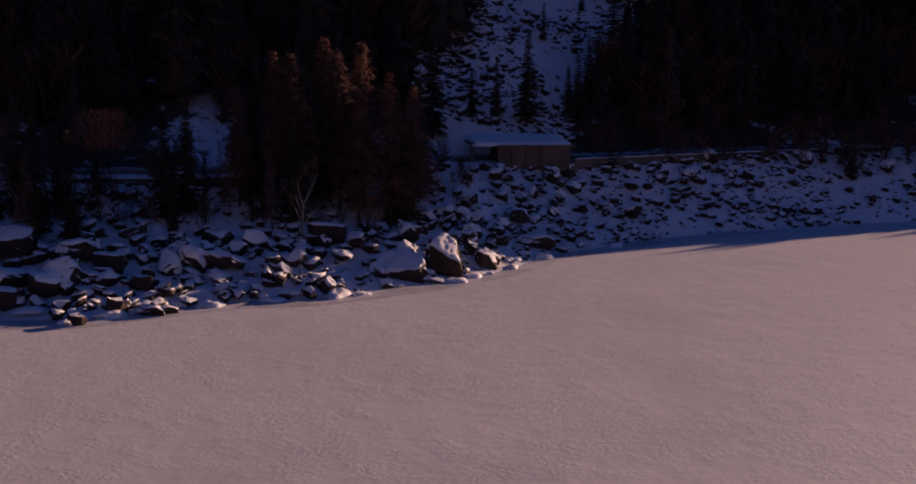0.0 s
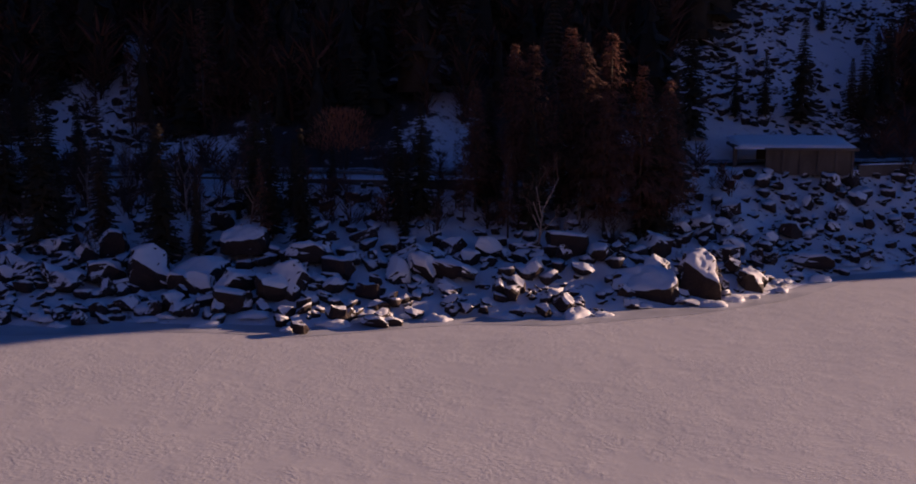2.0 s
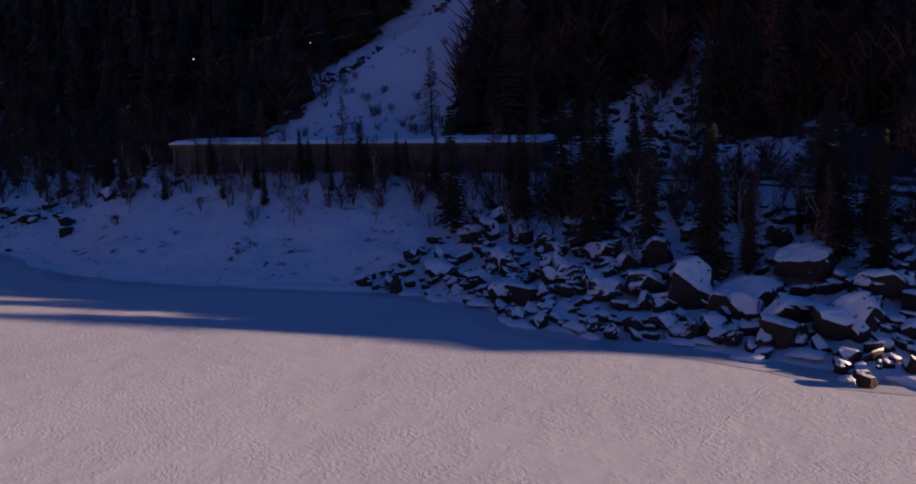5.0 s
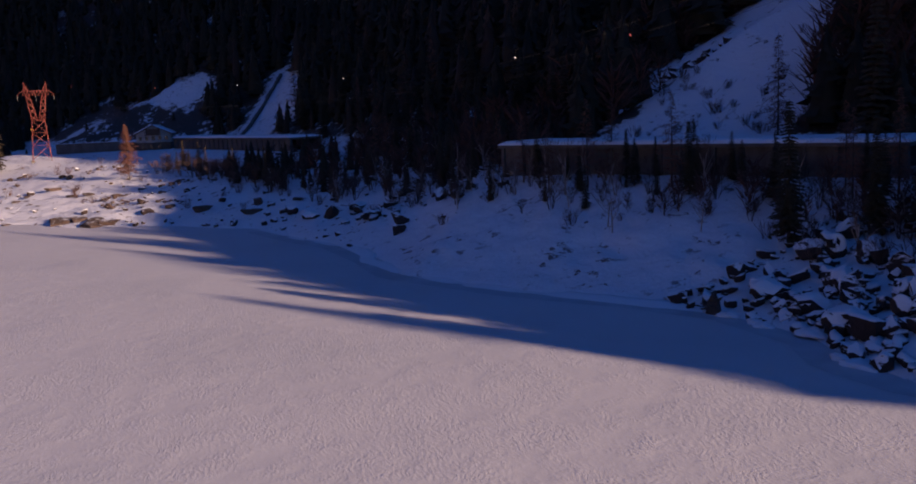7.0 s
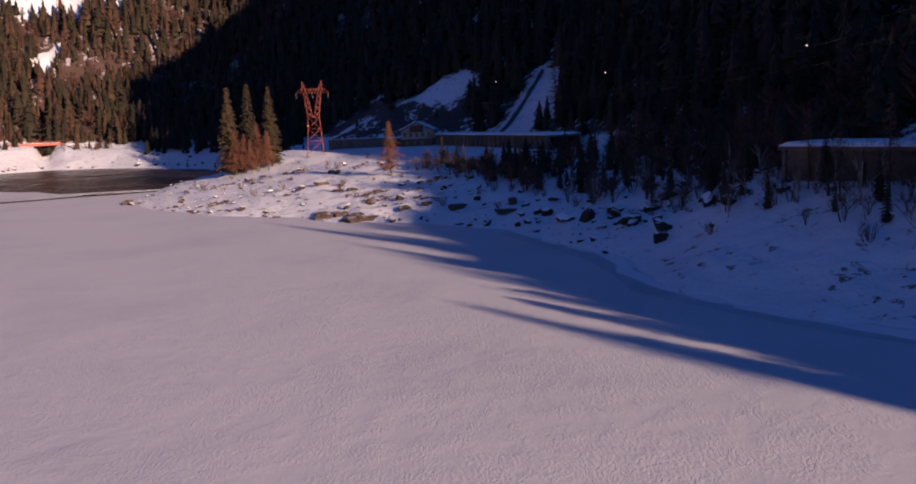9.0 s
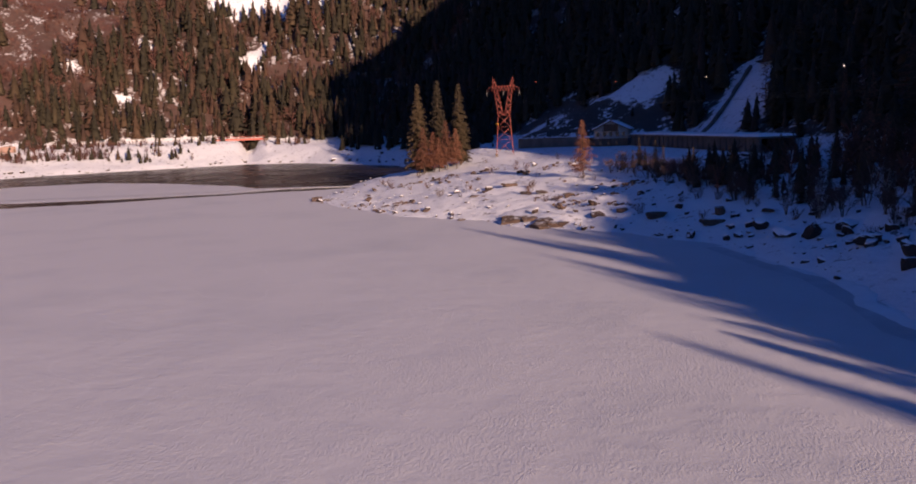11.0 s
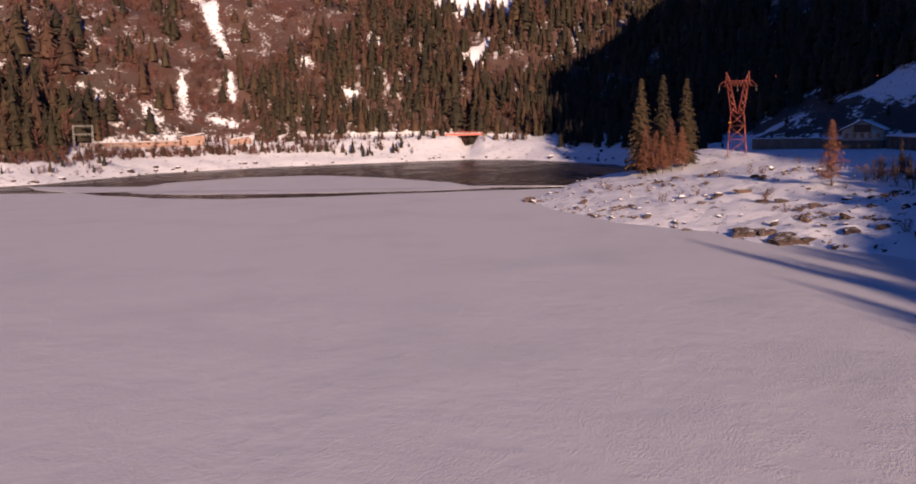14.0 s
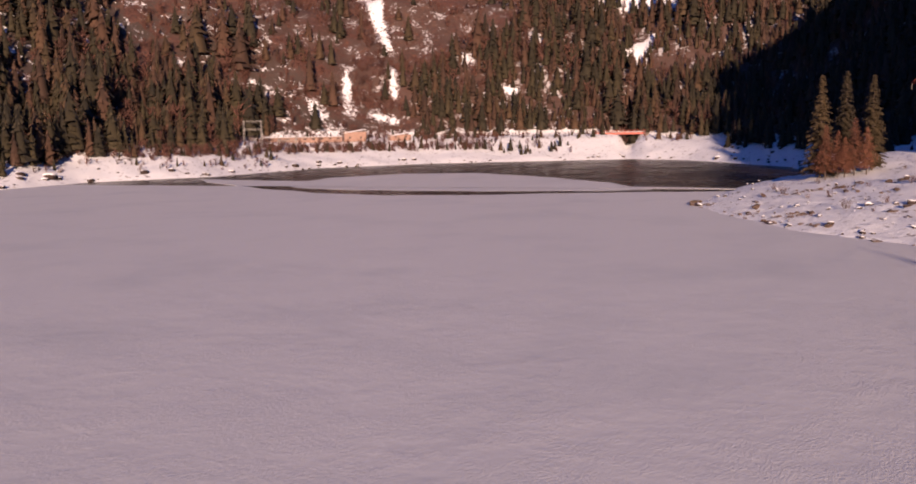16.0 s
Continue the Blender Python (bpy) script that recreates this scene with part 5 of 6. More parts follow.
def pressure_crack(x0, y0, x1, y1, seed):
    """A healed crack in the ice: a thin wandering ridge of crust."""
    rng = random.Random(seed)
    ln = math.hypot(x1 - x0, y1 - y0)
    ux, uy = (x1 - x0) / ln, (y1 - y0) / ln
    verts, faces, n = [], [], int(ln / 0.35)
    for i in range(n + 1):
        s = ln * i / n
        side = 2.2 * float(fbm(s, seed * 7.0, 0.14, 55, 4)) + rng.uniform(-0.04, 0.04)
        cx, cy = x0 + ux * s - uy * side, y0 + uy * s + ux * side
        wide, tall = rng.uniform(0.05, 0.11), rng.uniform(0.004, 0.022)
        verts += [(cx + uy * wide, cy - ux * wide, 0.018), (cx, cy, 0.02 + tall), (cx - uy * wide, cy + ux * wide, 0.018)]
        if i:
            faces += [(3 * i - 3, 3 * i, 3 * i + 1, 3 * i - 2), (3 * i - 2, 3 * i + 1, 3 * i + 2, 3 * i - 1)]
    tagged(new("ice_crack", mesh_from("ice_crack", verts, faces, M_ICE, True)), "thin healed crack ridge across the snowy ice", "ice crack", kind="structure")


pressure_crack(-34.6, 62.5, -37.9, 77.0, 1)

# ---- built things ----
def block(name, parent, material, size, m, label=""):
    """A box part with slightly softened edges; m places its base centre."""
    bm = bmesh.new()
    bmesh.ops.create_cube(bm, size=1.0)
    bmesh.ops.scale(bm, vec=size, verts=bm.verts[:])
    bmesh.ops.translate(bm, vec=(0, 0, size[2] / 2), verts=bm.verts[:])
    bmesh.ops.bevel(bm, geom=bm.edges[:], offset=min(0.04, 0.2 * min(size)), segments=1, affect="EDGES")
    me = bpy.data.meshes.new(name)
    bm.to_mesh(me)
    bm.free()
    me.materials.append(material)
    return part(name, me, parent, label, m)


def snow_slab(name, parent, length, depth, thick, m, seed, label="thick layer of snow"):
    """A quilt of snow with a soft uneven top and rounded rim."""
    nx, ny = max(4, int(length / 0.8)), max(4, int(depth / 0.8))
    v, f = [], []
    for i in range(nx + 1):
        for j in range(ny + 1):
            u, w = i / nx, j / ny
            x, y = (u - 0.5) * length, (w - 0.5) * depth
            rim = min(1.0, min(u, 1 - u) * length / 0.35, min(w, 1 - w) * depth / 0.35)
            v.append((x, y, thick * (0.25 + 0.75 * math.sqrt(rim)) + 0.25 * thick * float(fbm(x + seed * 31, y, 0.5, seed)) * rim))
    for i in range(nx):
        for j in range(ny):
            a = i * (ny + 1) + j
            f.append((a, a + ny + 1, a + ny + 2, a + 1))
    rim = [i * (ny + 1) for i in range(nx + 1)] + [nx * (ny + 1) + j for j in range(1, ny + 1)] + [i * (ny + 1) + ny for i in range(nx - 1, -1, -1)] + [j for j in range(ny - 1, 0, -1)]
    k = len(v)
    v += [(v[i][0], v[i][1], 0.0) for i in rim]
    for q in range(len(rim)):
        r = (q + 1) % len(rim)
        f.append((rim[q], k + q, k + r, rim[r]))
    f.append(tuple(k + q for q in range(len(rim))))
    return part(name, mesh_from(name, v, f, M_SNOW, False), parent, label, m)


def gallery(p0, p1, base, tall, depth, label):
    """Avalanche gallery: columns and set-back wall panels under a snow-laden roof slab. Local x along it, y to the slope."""
    length = math.hypot(p1[0] - p0[0], p1[1] - p0[1])
    turn = math.degrees(math.atan2(p1[1] - p0[1], p1[0] - p0[0]))
    ob = thing("road_gallery", p0[0], p0[1], base, label, "gallery", "", turn)
    n = max(2, round(length / 3.6))
    for i in range(n + 1):
        block("column", ob, M_CONCRETE, (0.5, 0.6, tall), pose(length * i / n, 0.0, -0.6))
    for i in range(n):
        block("wall_panel", ob, M_CONCRETE, (length / n - 0.52, 0.25, tall), pose(length * (i + 0.5) / n, 0.12, -0.6))
    block("roof_slab", ob, M_CONCRETE, (length + 1.0, depth + 0.8, 0.45), pose(length / 2, depth / 2 - 0.4, tall - 0.6))
    block("back_wall", ob, M_CONCRETE, (length, 0.4, tall), pose(length / 2, depth - 0.3, -0.6))
    snow_slab("roof_snow", ob, length + 1.0, depth + 0.6, 0.55, pose(length / 2, depth / 2 - 0.4, tall - 0.15), 3)
    return ob


gallery((-135, 77), (-87.5, 103.8), 9.5, 4.3, 9.0, "long concrete avalanche gallery with snow-laden roof above the bank")
gallery((-337, 37), (-252, 63.5), 9.6, 4.2, 9.0, "concrete road gallery with snowy roof below the scree")


def portal_shed():
    ob = thing("tunnel_shed", 5.6, 132.8, 9.2, "low concrete tunnel shed with snow-covered roof by the road", "shed", "", 6)
    w, dp, h = 10.5, 7.0, 3.3
    for i in range(5):
        block("wall_panel", ob, M_CONCRETE, (w / 5 - 0.04, 0.35, h), pose(w * (i + 0.5) / 5, 0.18, -0.3))
    for i in range(6):
        block("pilaster", ob, M_CONCRETE, (0.28, 0.22, h), pose(min(max(w * i / 5, 0.14), w - 0.14), -0.12, -0.3))
    block("side_wall", ob, M_CONCRETE, (0.35, dp, h), pose(w - 0.2, dp / 2 + 0.36, -0.3))
    block("back_wall", ob, M_CONCRETE, (w, 0.35, h), pose(w / 2, dp + 0.5, -0.3))
    block("portal_post", ob, M_CONCRETE, (0.5, 0.5, h), pose(-3.6, 0.9, -0.3))
    block("lintel", ob, M_CONCRETE, (4.0, dp + 0.9, 0.4), pose(-1.9, dp / 2 + 0.5, h - 0.3))
    block("roof_slab", ob, M_CONCRETE, (w + 0.7, dp + 1.6, 0.35), pose(w / 2 + 0.1, dp / 2, h - 0.3, 3))
    snow_slab("roof_snow", ob, w + 4.2, dp + 3.0, 0.5, pose(w / 2 - 1.7, dp / 2 + 0.8, h + 0.08, 5), 5)


portal_shed()


def road_wall(points, base, tall, label):
    """A retaining wall in straight bays with a coping and snow on it."""
    ob = thing("retaining_wall", points[0][0], points[0][1], base, label, "wall")
    o = Vector((points[0][0], points[0][1]))
    for k, (a, b) in enumerate(zip(points, points[1:])):
        a, b = Vector(a) - o, Vector(b) - o
        ln, turn = (b - a).length, math.degrees(math.atan2(b.y - a.y, b.x - a.x))
        c = (a + b) / 2
        block("wall_bay", ob, M_CONCRETE, (ln - 0.02, 0.5, tall), pose(c.x, c.y, -0.8, 0, 0, turn))
        block("coping", ob, M_CONCRETE, (ln - 0.02, 0.7, 0.18), pose(c.x, c.y, tall - 0.8, 0, 0, turn))
        snow_slab("coping_snow", ob, ln - 0.05, 0.7, 0.16, pose(c.x, c.y, tall - 0.62, 0, 0, turn), 7 + k)
    return ob


road_wall([(-76, 104), (-66, 106), (-56, 106.6), (-45, 107), (-34, 107.4), (-24, 111)], 8.9, 1.6, "low concrete retaining wall of the road topped with snow")
road_wall([(17, 137), (30, 144), (45, 152), (60, 160), (78, 168)], 8.7, 1.9, "low dark roadside wall topped with snow")
road_wall([(-350, -1), (-350, 8), (-348, 20)], 9.6, 4.2, "plain concrete wall behind the headland terrace")


def guard_rail(points, lift):
    ob = thing("guard_rail", points[0][0], points[0][1], 0, "galvanised steel guard rail along the snowy road", "guard rail")
    o = Vector((points[0][0], points[0][1], 0))
    for (ax, ay), (bx, by) in zip(points, points[1:]):
        a, b = Vector((ax, ay, lift)) - o, Vector((bx, by, lift)) - o
        rail = Builder()
        for dz in (0.62, 0.78):
            rail.tube(a + Vector((0, 0, dz)), b + Vector((0, 0, dz)), 0.07, 0.07, 6)
        part("rail", rail.mesh("rail", M_STEEL), ob)
        k = max(1, int((b - a).length / 3))
        for j in range(k):
            p = a.lerp(b, j / k)
            post = Builder()
            post.tube(p + Vector((0, 0, -0.4)), p + Vector((0, 0, 0.85)), 0.06, 0.06, 6)
            part("post", post.mesh("post", M_STEEL), ob)


guard_rail([(-76, 105.2), (-66, 107.2), (-56, 107.8), (-45, 108.2), (-34, 108.6), (-24, 112.2)], 9.9)


def road_strip():
    line = [(82, 173), (60, 163.5), (45, 155.5), (30, 147), (18, 141), (4, 137), (-6, 132.5), (-30, 116), (-56, 112), (-84, 110.5), (-112, 95.5), (-140, 80.5), (-152, 87), (-200, 85)]
    v, f = [], []
    for i, (x, y) in enumerate(line):
        a, b = line[max(0, i - 1)], line[min(len(line) - 1, i + 1)]
        d = Vector((b[0] - a[0], b[1] - a[1])).normalized()
        for s in (-2.6, 2.6):
            v.append((x - d.y * s, y + d.x * s, 10.32 if x > -150 else 10.5))
        if i:
            f.append((2 * i - 2, 2 * i - 1, 2 * i + 1, 2 * i))
    me = mesh_from("road", v, f, M_ROAD, True)
    if me.polygons[0].normal.z < 0:
        me.flip_normals()
    tagged(new("road", me), "ploughed mountain road with packed snow along the slope", "road", kind="structure")


def road_material():
    n = Nodes("ploughed_road")
    return n.done(n.mix(n.ramp(n.noise(0.8, 5), 0.40, 0.62), (0.06, 0.058, 0.06), (0.62, 0.63, 0.66)), 0.8, n.bump(n.noise(3.0, 4), 0.3, 0.05))


M_ROAD = road_material()
road_strip()


# ---- lattice pylon on the headland ----
PYLON = Vector((-337.5, -4.3, 9.0))


def bar_mesh(name, pairs, r, material=None):
    b = Builder()
    for p, q in pairs:
        b.tube(p, q, r, r, 4)
    return b.mesh(name, material or M_RED)


def pylon():
    ob = thing("lattice_pylon", *PYLON, "red-oxide painted steel lattice pylon on the snowy headland", "pylon", "", 98, 1.06)
    rings = [(0.0, 2.6), (4.2, 2.3), (8.0, 2.05), (11.6, 1.8)]
    corners = ((1, 1), (-1, 1), (-1, -1), (1, -1))
    for cx, cy in corners:
        pts = [Vector((cx * w, cy * w, z)) for z, w in [(-1.2, 2.7)] + rings]
        part("leg", bar_mesh("leg", list(zip(pts, pts[1:])), 0.09), ob)
    for (z0, w0), (z1, w1) in zip(rings, rings[1:]):
        for k in range(4):
            (ax, ay), (bx, by) = corners[k], corners[(k + 1) % 4]
            a0, b0 = Vector((ax * w0, ay * w0, z0)), Vector((bx * w0, by * w0, z0))
            a1, b1 = Vector((ax * w1, ay * w1, z1)), Vector((bx * w1, by * w1, z1))
            part("brace", bar_mesh("brace", [(a0, b1), (b0, a1), (a1, b1)], 0.045), ob)
    # the two raised arms that carry the crossbeam
    for s in (-1, 1):
        pairs = []
        for cy in (-1, 1):
            lo_in, lo_out = Vector((0.15 * s, cy * 1.7, 11.6)), Vector((1.8 * s, cy * 1.8, 11.6))
            hi_in, hi_out = Vector((1.7 * s, cy * 0.6, 19.2)), Vector((2.8 * s, cy * 0.6, 19.2))
            pairs += [(lo_in, hi_in), (lo_out, hi_out)]
            for u in range(4):
                pairs.append((lo_in.lerp(hi_in, u / 4), lo_out.lerp(hi_out, (u + 1) / 4)))
                pairs.append((lo_out.lerp(hi_out, u / 4), lo_in.lerp(hi_in, (u + 1) / 4)))
        part("arm", bar_mesh("arm", pairs, 0.058), ob)
        tip = Vector((3.1 * s, 0, 23.2))
        feet = [Vector((2.0 * s, -0.6, 20.6)), Vector((3.2 * s, -0.6, 20.6)), Vector((3.2 * s, 0.6, 20.6)), Vector((2.0 * s, 0.6, 20.6))]
        part("horn", bar_mesh("horn", [(p, tip) for p in feet] + [(feet[0], feet[1].lerp(tip, 0.5)), (feet[2], feet[3].lerp(tip, 0.5))], 0.08), ob)
    pairs = []
    for cy in (-0.6, 0.6):
        pairs += [(Vector((-5.2, 0, 19.4)), Vector((-3.6, cy, 20.6))), (Vector((5.2, 0, 19.4)), Vector((3.6, cy, 20.6))), (Vector((-3.6, cy, 20.6)), Vector((3.6, cy, 20.6))), (Vector((-5.2, 0, 19.2)), Vector((5.2, 0, 19.2)))]
        for i in range(8):
            x = -3.6 + 0.9 * i
            pairs += [(Vector((x, cy, 19.2)), Vector((x + 0.45, cy, 20.6))), (Vector((x + 0.45, cy, 20.6)), Vector((x + 0.9, cy, 19.2)))]
    part("crossbeam", bar_mesh("crossbeam", pairs, 0.06), ob)
    for x in (-5.0, 0.0, 5.0):
        b = Builder()
        for i in range(7):
            b.tube((x, 0, 19.1 - 0.22 * i), (x, 0, 19.0 - 0.22 * i), 0.14, 0.10, 6)
        part("insulator", b.mesh("insulator", M_STEEL), ob, "string of grey insulator discs")
    b = Builder()
    b.tube((-2.0, 2.1, 9.0), (-2.0, 2.25, 9.0), 0.35, 0.35, 12)
    part("warning_plate", b.mesh("warning_plate", plain_material("yellow_sign_paint", (0.8, 0.45, 0.03), (0.85, 0.5, 0.05), 1.0, 0.5, 0.0)), ob, "small yellow warning plate")
    for cx, cy in corners:
        block("footing", ob, M_CONCRETE, (0.9, 0.9, 1.6), pose(cx * 2.65, cy * 2.65, -2.0))


pylon()


# ---- overhead cables: s runs from the pylon (0) along the line ----
def line_point(s, side, table):
    x, y = PYLON.x + 229 * s, PYLON.y + 70 * s
    nx, ny = -0.292, 0.956
    keys = [k for k, _ in table]
    vals = [z for _, z in table]
    return Vector((x + nx * side, y + ny * side, float(np.interp(s, keys, vals))))


def cable(name, side, table, r, label):
    b = Builder()
    ks = [k for k, _ in table]
    s = np.linspace(ks[0], ks[-1], 60)
    # smooth the sag
    z = np.interp(s, ks, [v for _, v in table])
    for _ in range(6):
        z[1:-1] = (z[:-2] + 2 * z[1:-1] + z[2:]) / 4
    pts = [line_point(float(t), side, [(float(t), float(h))]) for t, h in zip(s, z)]
    for p, q in zip(pts, pts[1:]):
        b.tube(p, q, r, r, 4)
    return tagged(new(name, b.mesh(name, M_WIRE)), label, "cable", "overhead cables")


EARTH = [(-1.6, 42), (-0.9, 36), (-0.3, 33.4), (0, 32.2), (0.14, 30.5), (0.3, 28.5), (0.46, 26.8), (0.66, 25.2), (0.83, 24.4), (1.0, 24.6), (1.08, 25.6), (1.3, 37), (1.6, 62)]
PHASE = [(-1.6, 30), (-0.9, 24), (-0.3, 25.5), (0, 26.6), (0.2, 24.3), (0.4, 22.6), (0.78, 20.8), (1.07, 22.6), (1.3, 35), (1.6, 60)]
cable("earth_wire", 3.3, EARTH, 0.010, "thin earth wire carrying round marker balls")
for side in (-5.0, 0.0, 5.0):
    cable("power_cable", side, PHASE, 0.011, "sagging power cable strung from the pylon")


def marker(s, material, label):
    p = line_point(s, 3.3, EARTH)
    bm = bmesh.new()
    bmesh.ops.create_icosphere(bm, subdivisions=2, radius=0.10)
    me = bpy.data.meshes.new("marker_ball")
    bm.to_mesh(me)
    bm.free()
    me.materials.append(material)
    ob = tagged(new("marker_ball", me), label, "marker ball", "marker balls on the earth wire")
    ob.matrix_basis = pose(*p)


for s, m, t in ((-0.3, M_BALL_RED, "red aircraft marker ball on the earth wire"), (0.14, M_BALL_RED, "red aircraft marker ball on the earth wire"),
                (0.46, M_BALL_RED, "red aircraft marker ball on the earth wire"), (0.66, M_BALL_WHITE, "white aircraft marker ball on the earth wire"),
                (0.83, M_BALL_WHITE, "white aircraft marker ball on the earth wire"), (1.0, M_BALL_WHITE, "white aircraft marker ball on the earth wire"),
                (1.075, M_BALL_RED, "red aircraft marker ball on the earth wire")):
    marker(s, m, t)


# ---- chalet ----
def chalet(x, y, z, turn, w=11.0, dp=10.0, low=3.0, up=3.0):
    """Gable to local -y. Dark ground floor, pale upper floor, snowy roof."""
    ob = thing("chalet", x, y, z, "chalet with dark ground floor and snow-covered roof", "house", "", turn)
    block("lower_wall", ob, M_WOOD, (w, dp, low + 0.6), pose(0, 0, -0.6), "dark stained board wall")
    b = Builder()
    peak = up + 2.6
    b.v = [(-w / 2, -dp / 2, 0), (w / 2, -dp / 2, 0), (w / 2, -dp / 2, up), (0, -dp / 2, peak), (-w / 2, -dp / 2, up),
           (-w / 2, dp / 2, 0), (w / 2, dp / 2, 0), (w / 2, dp / 2, up), (0, dp / 2, peak), (-w / 2, dp / 2, up)]
    b.f = [(0, 1, 2, 3, 4), (9, 8, 7, 6, 5), (1, 6, 7, 2), (0, 4, 9, 5), (0, 5, 6, 1), (2, 7, 8, 3), (4, 3, 8, 9)]
    part("upper_wall", b.mesh("upper_wall", M_PLASTER), ob, "pale plaster gable wall", pose(0, 0, low))
    slope = math.degrees(math.atan2(2.6, w / 2))
    half = math.hypot(w / 2, 2.6) + 1.0
    for s in (-1, 1):
        cx, cz = s * (w / 4 + 0.35), low + up + 1.3 - 0.17
        m = pose(cx, 0, cz + 0.02, 0, s * slope, 0)
        block("roof_slope", ob, M_WOOD, (half, dp + 1.8, 0.2), m)
        snow_slab("roof_snow", ob, half - 0.05, dp + 1.7, 0.35, pose(cx + s * 0.08, 0, cz + 0.22, 0, s * slope, 0), 11 + s)
    block("chimney", ob, M_PLASTER, (0.8, 0.8, 1.8), pose(1.6, 1.5, low + peak - 1.4))
    front = -dp / 2
    bal = block("balcony", ob, M_WOOD, (5.2, 1.3, 0.2), pose(0, front - 0.65, low + up - 0.6))
    for i in range(9):
        block("baluster", bal, M_WOOD, (0.14, 0.08, 0.95), pose(-2.4 + 0.6 * i, -0.58, 0.2))
    block("handrail", bal, M_WOOD, (5.2, 0.12, 0.12), pose(0, -0.58, 1.15))
    block("gable_boards", ob, M_WOOD, (4.6, 0.12, 2.0), pose(0, front - 0.06, low + up - 0.4))
    for i in range(5):
        win = block("window", ob, M_WOOD, (0.95, 0.12, 1.3), pose(-4.2 + 2.1 * i, front - 0.05, low + 0.8))
        block("pane", win, M_GLASS, (0.75, 0.06, 1.1), pose(0, -0.06, 0.1))
    for i in range(3):
        win = block("window", ob, M_WOOD, (1.1, 0.12, 1.3), pose(-3.4 + 2.6 * i, front - 0.05, 0.9))
        block("pane", win, M_GLASS, (0.9, 0.06, 1.1), pose(0, -0.06, 0.1))
    block("door", ob, M_WOOD, (1.0, 0.14, 2.05), pose(4.2, front - 0.06, 0.0))


chalet(-344, 31, 9.4, 82)


def outhouse(x, y, z, turn, w, dp, h, wall, label, windows=3, end=False):
    ob = thing("hut", x, y, z, label, "hut", "", turn)
    block("wall", ob, wall, (w, dp, h), pose(0, 0, -0.4))
    block("roof", ob, M_STEEL, (w + 0.9, dp + 0.9, 0.2), pose(0, 0, h - 0.3, 9 if end else -9), "sheet metal roof")
    snow_slab("roof_snow", ob, w + 0.8, dp + 0.8, 0.28, pose(0, 0.05, h - 0.1, 9 if end else -9), 21)
    wide, front = (dp, pose(w / 2, 0, 0, 0, 0, 90)) if end else (w, pose(0, -dp / 2, 0))
    for i in range(windows):
        win = block("window", ob, M_WOOD, (1.0, 0.1, 1.2), front @ pose(-wide / 2 + wide * (i + 0.5) / windows, -0.05, 1.3))
        block("pane", win, M_GLASS, (0.8, 0.05, 1.0), pose(0, -0.05, 0.1))
    block("door", ob, M_WOOD, (1.0, 0.12, 2.05), front @ pose(wide / 2 - 0.8, -0.05, -0.4))
    return ob


# small sheds by the headland wall
outhouse(-346, 22.5, 9.6, 84, 5, 4, 3.0, M_WOOD, "small dark wooden shed with snowy roof by the chalet", 1)


def scree_wall():
    """A rubble wall that climbs the scree above the gallery."""
    ob = thing("rubble_wall", -318, 55, ground_z(-318, 55), "rough stone wall climbing the snowy scree", "wall")
    o = Vector((-318, 55, ground_z(-318, 55)))
    rng = random.Random(4)
    n = 12
    for i in range(n):
        ends = []
        for t in (i / n, (i + 1) / n):
            x, y = -316 - 46 * t, 55 + 24 * t + 1.2 * math.sin(5 * t)
            ends.append(Vector((x, y, ground_z(x, y))))
        p, q = ends
        mid, run = (p + q) / 2 - o, math.hypot(q.x - p.x, q.y - p.y)
        pitch, turn = math.degrees(math.atan2(q.z - p.z, run)), math.degrees(math.atan2(q.y - p.y, q.x - p.x))
        block("wall_bay", ob, M_CONCRETE, ((q - p).length + 0.1, 0.8 + rng.uniform(-0.1, 0.1), 1.9 + rng.uniform(-0.2, 0.2)), pose(mid.x, mid.y, mid.z - 0.8, 0, -pitch, turn))


# ---- west shore: substation, huts, bridge ----
def steel_portal(x, y, turn, width, tall, beams):
    z = ground_z(x, y)
    ob = thing("substation_portal", x, y, z, "galvanised steel portal frame of the lakeside substation", "portal frame", "substation portals", turn)
    for s in (-1, 1):
        pairs = []
        for a in (-0.45, 0.45):
            pairs.append((Vector((s * width / 2 + a, 0, -0.5)), Vector((s * width / 2 + a * 0.6, 0, tall))))
        n = int(tall / 1.2)
        for i in range(n):
            u = (-1) ** i
            pairs.append((Vector((s * width / 2 + 0.45 * u * (1 - 0.4 * i / n), 0, tall * i / n)), Vector((s * width / 2 - 0.45 * u * (1 - 0.4 * i / n), 0, tall * (i + 1) / n))))
        part("post", bar_mesh("post", pairs, 0.14, M_STEEL), ob)
    for hb in beams:
        pairs = [(Vector((-width / 2, 0, hb)), Vector((width / 2, 0, hb))), (Vector((-width / 2, 0, hb - 0.7)), Vector((width / 2, 0, hb - 0.7)))]
        for i in range(8):
            x0 = -width / 2 + width * i / 8
            pairs.append((Vector((x0, 0, hb - 0.7 * (i % 2))), Vector((x0 + width / 8, 0, hb - 0.7 * ((i + 1) % 2)))))
        part("beam", bar_mesh("beam", pairs, 0.11, M_STEEL), ob)


steel_portal(-409, -331, 135, 9.0, 14.0, (13.8, 9.6))
steel_portal(-432, -328, 138, 9.5, 7.5, (4.6,))
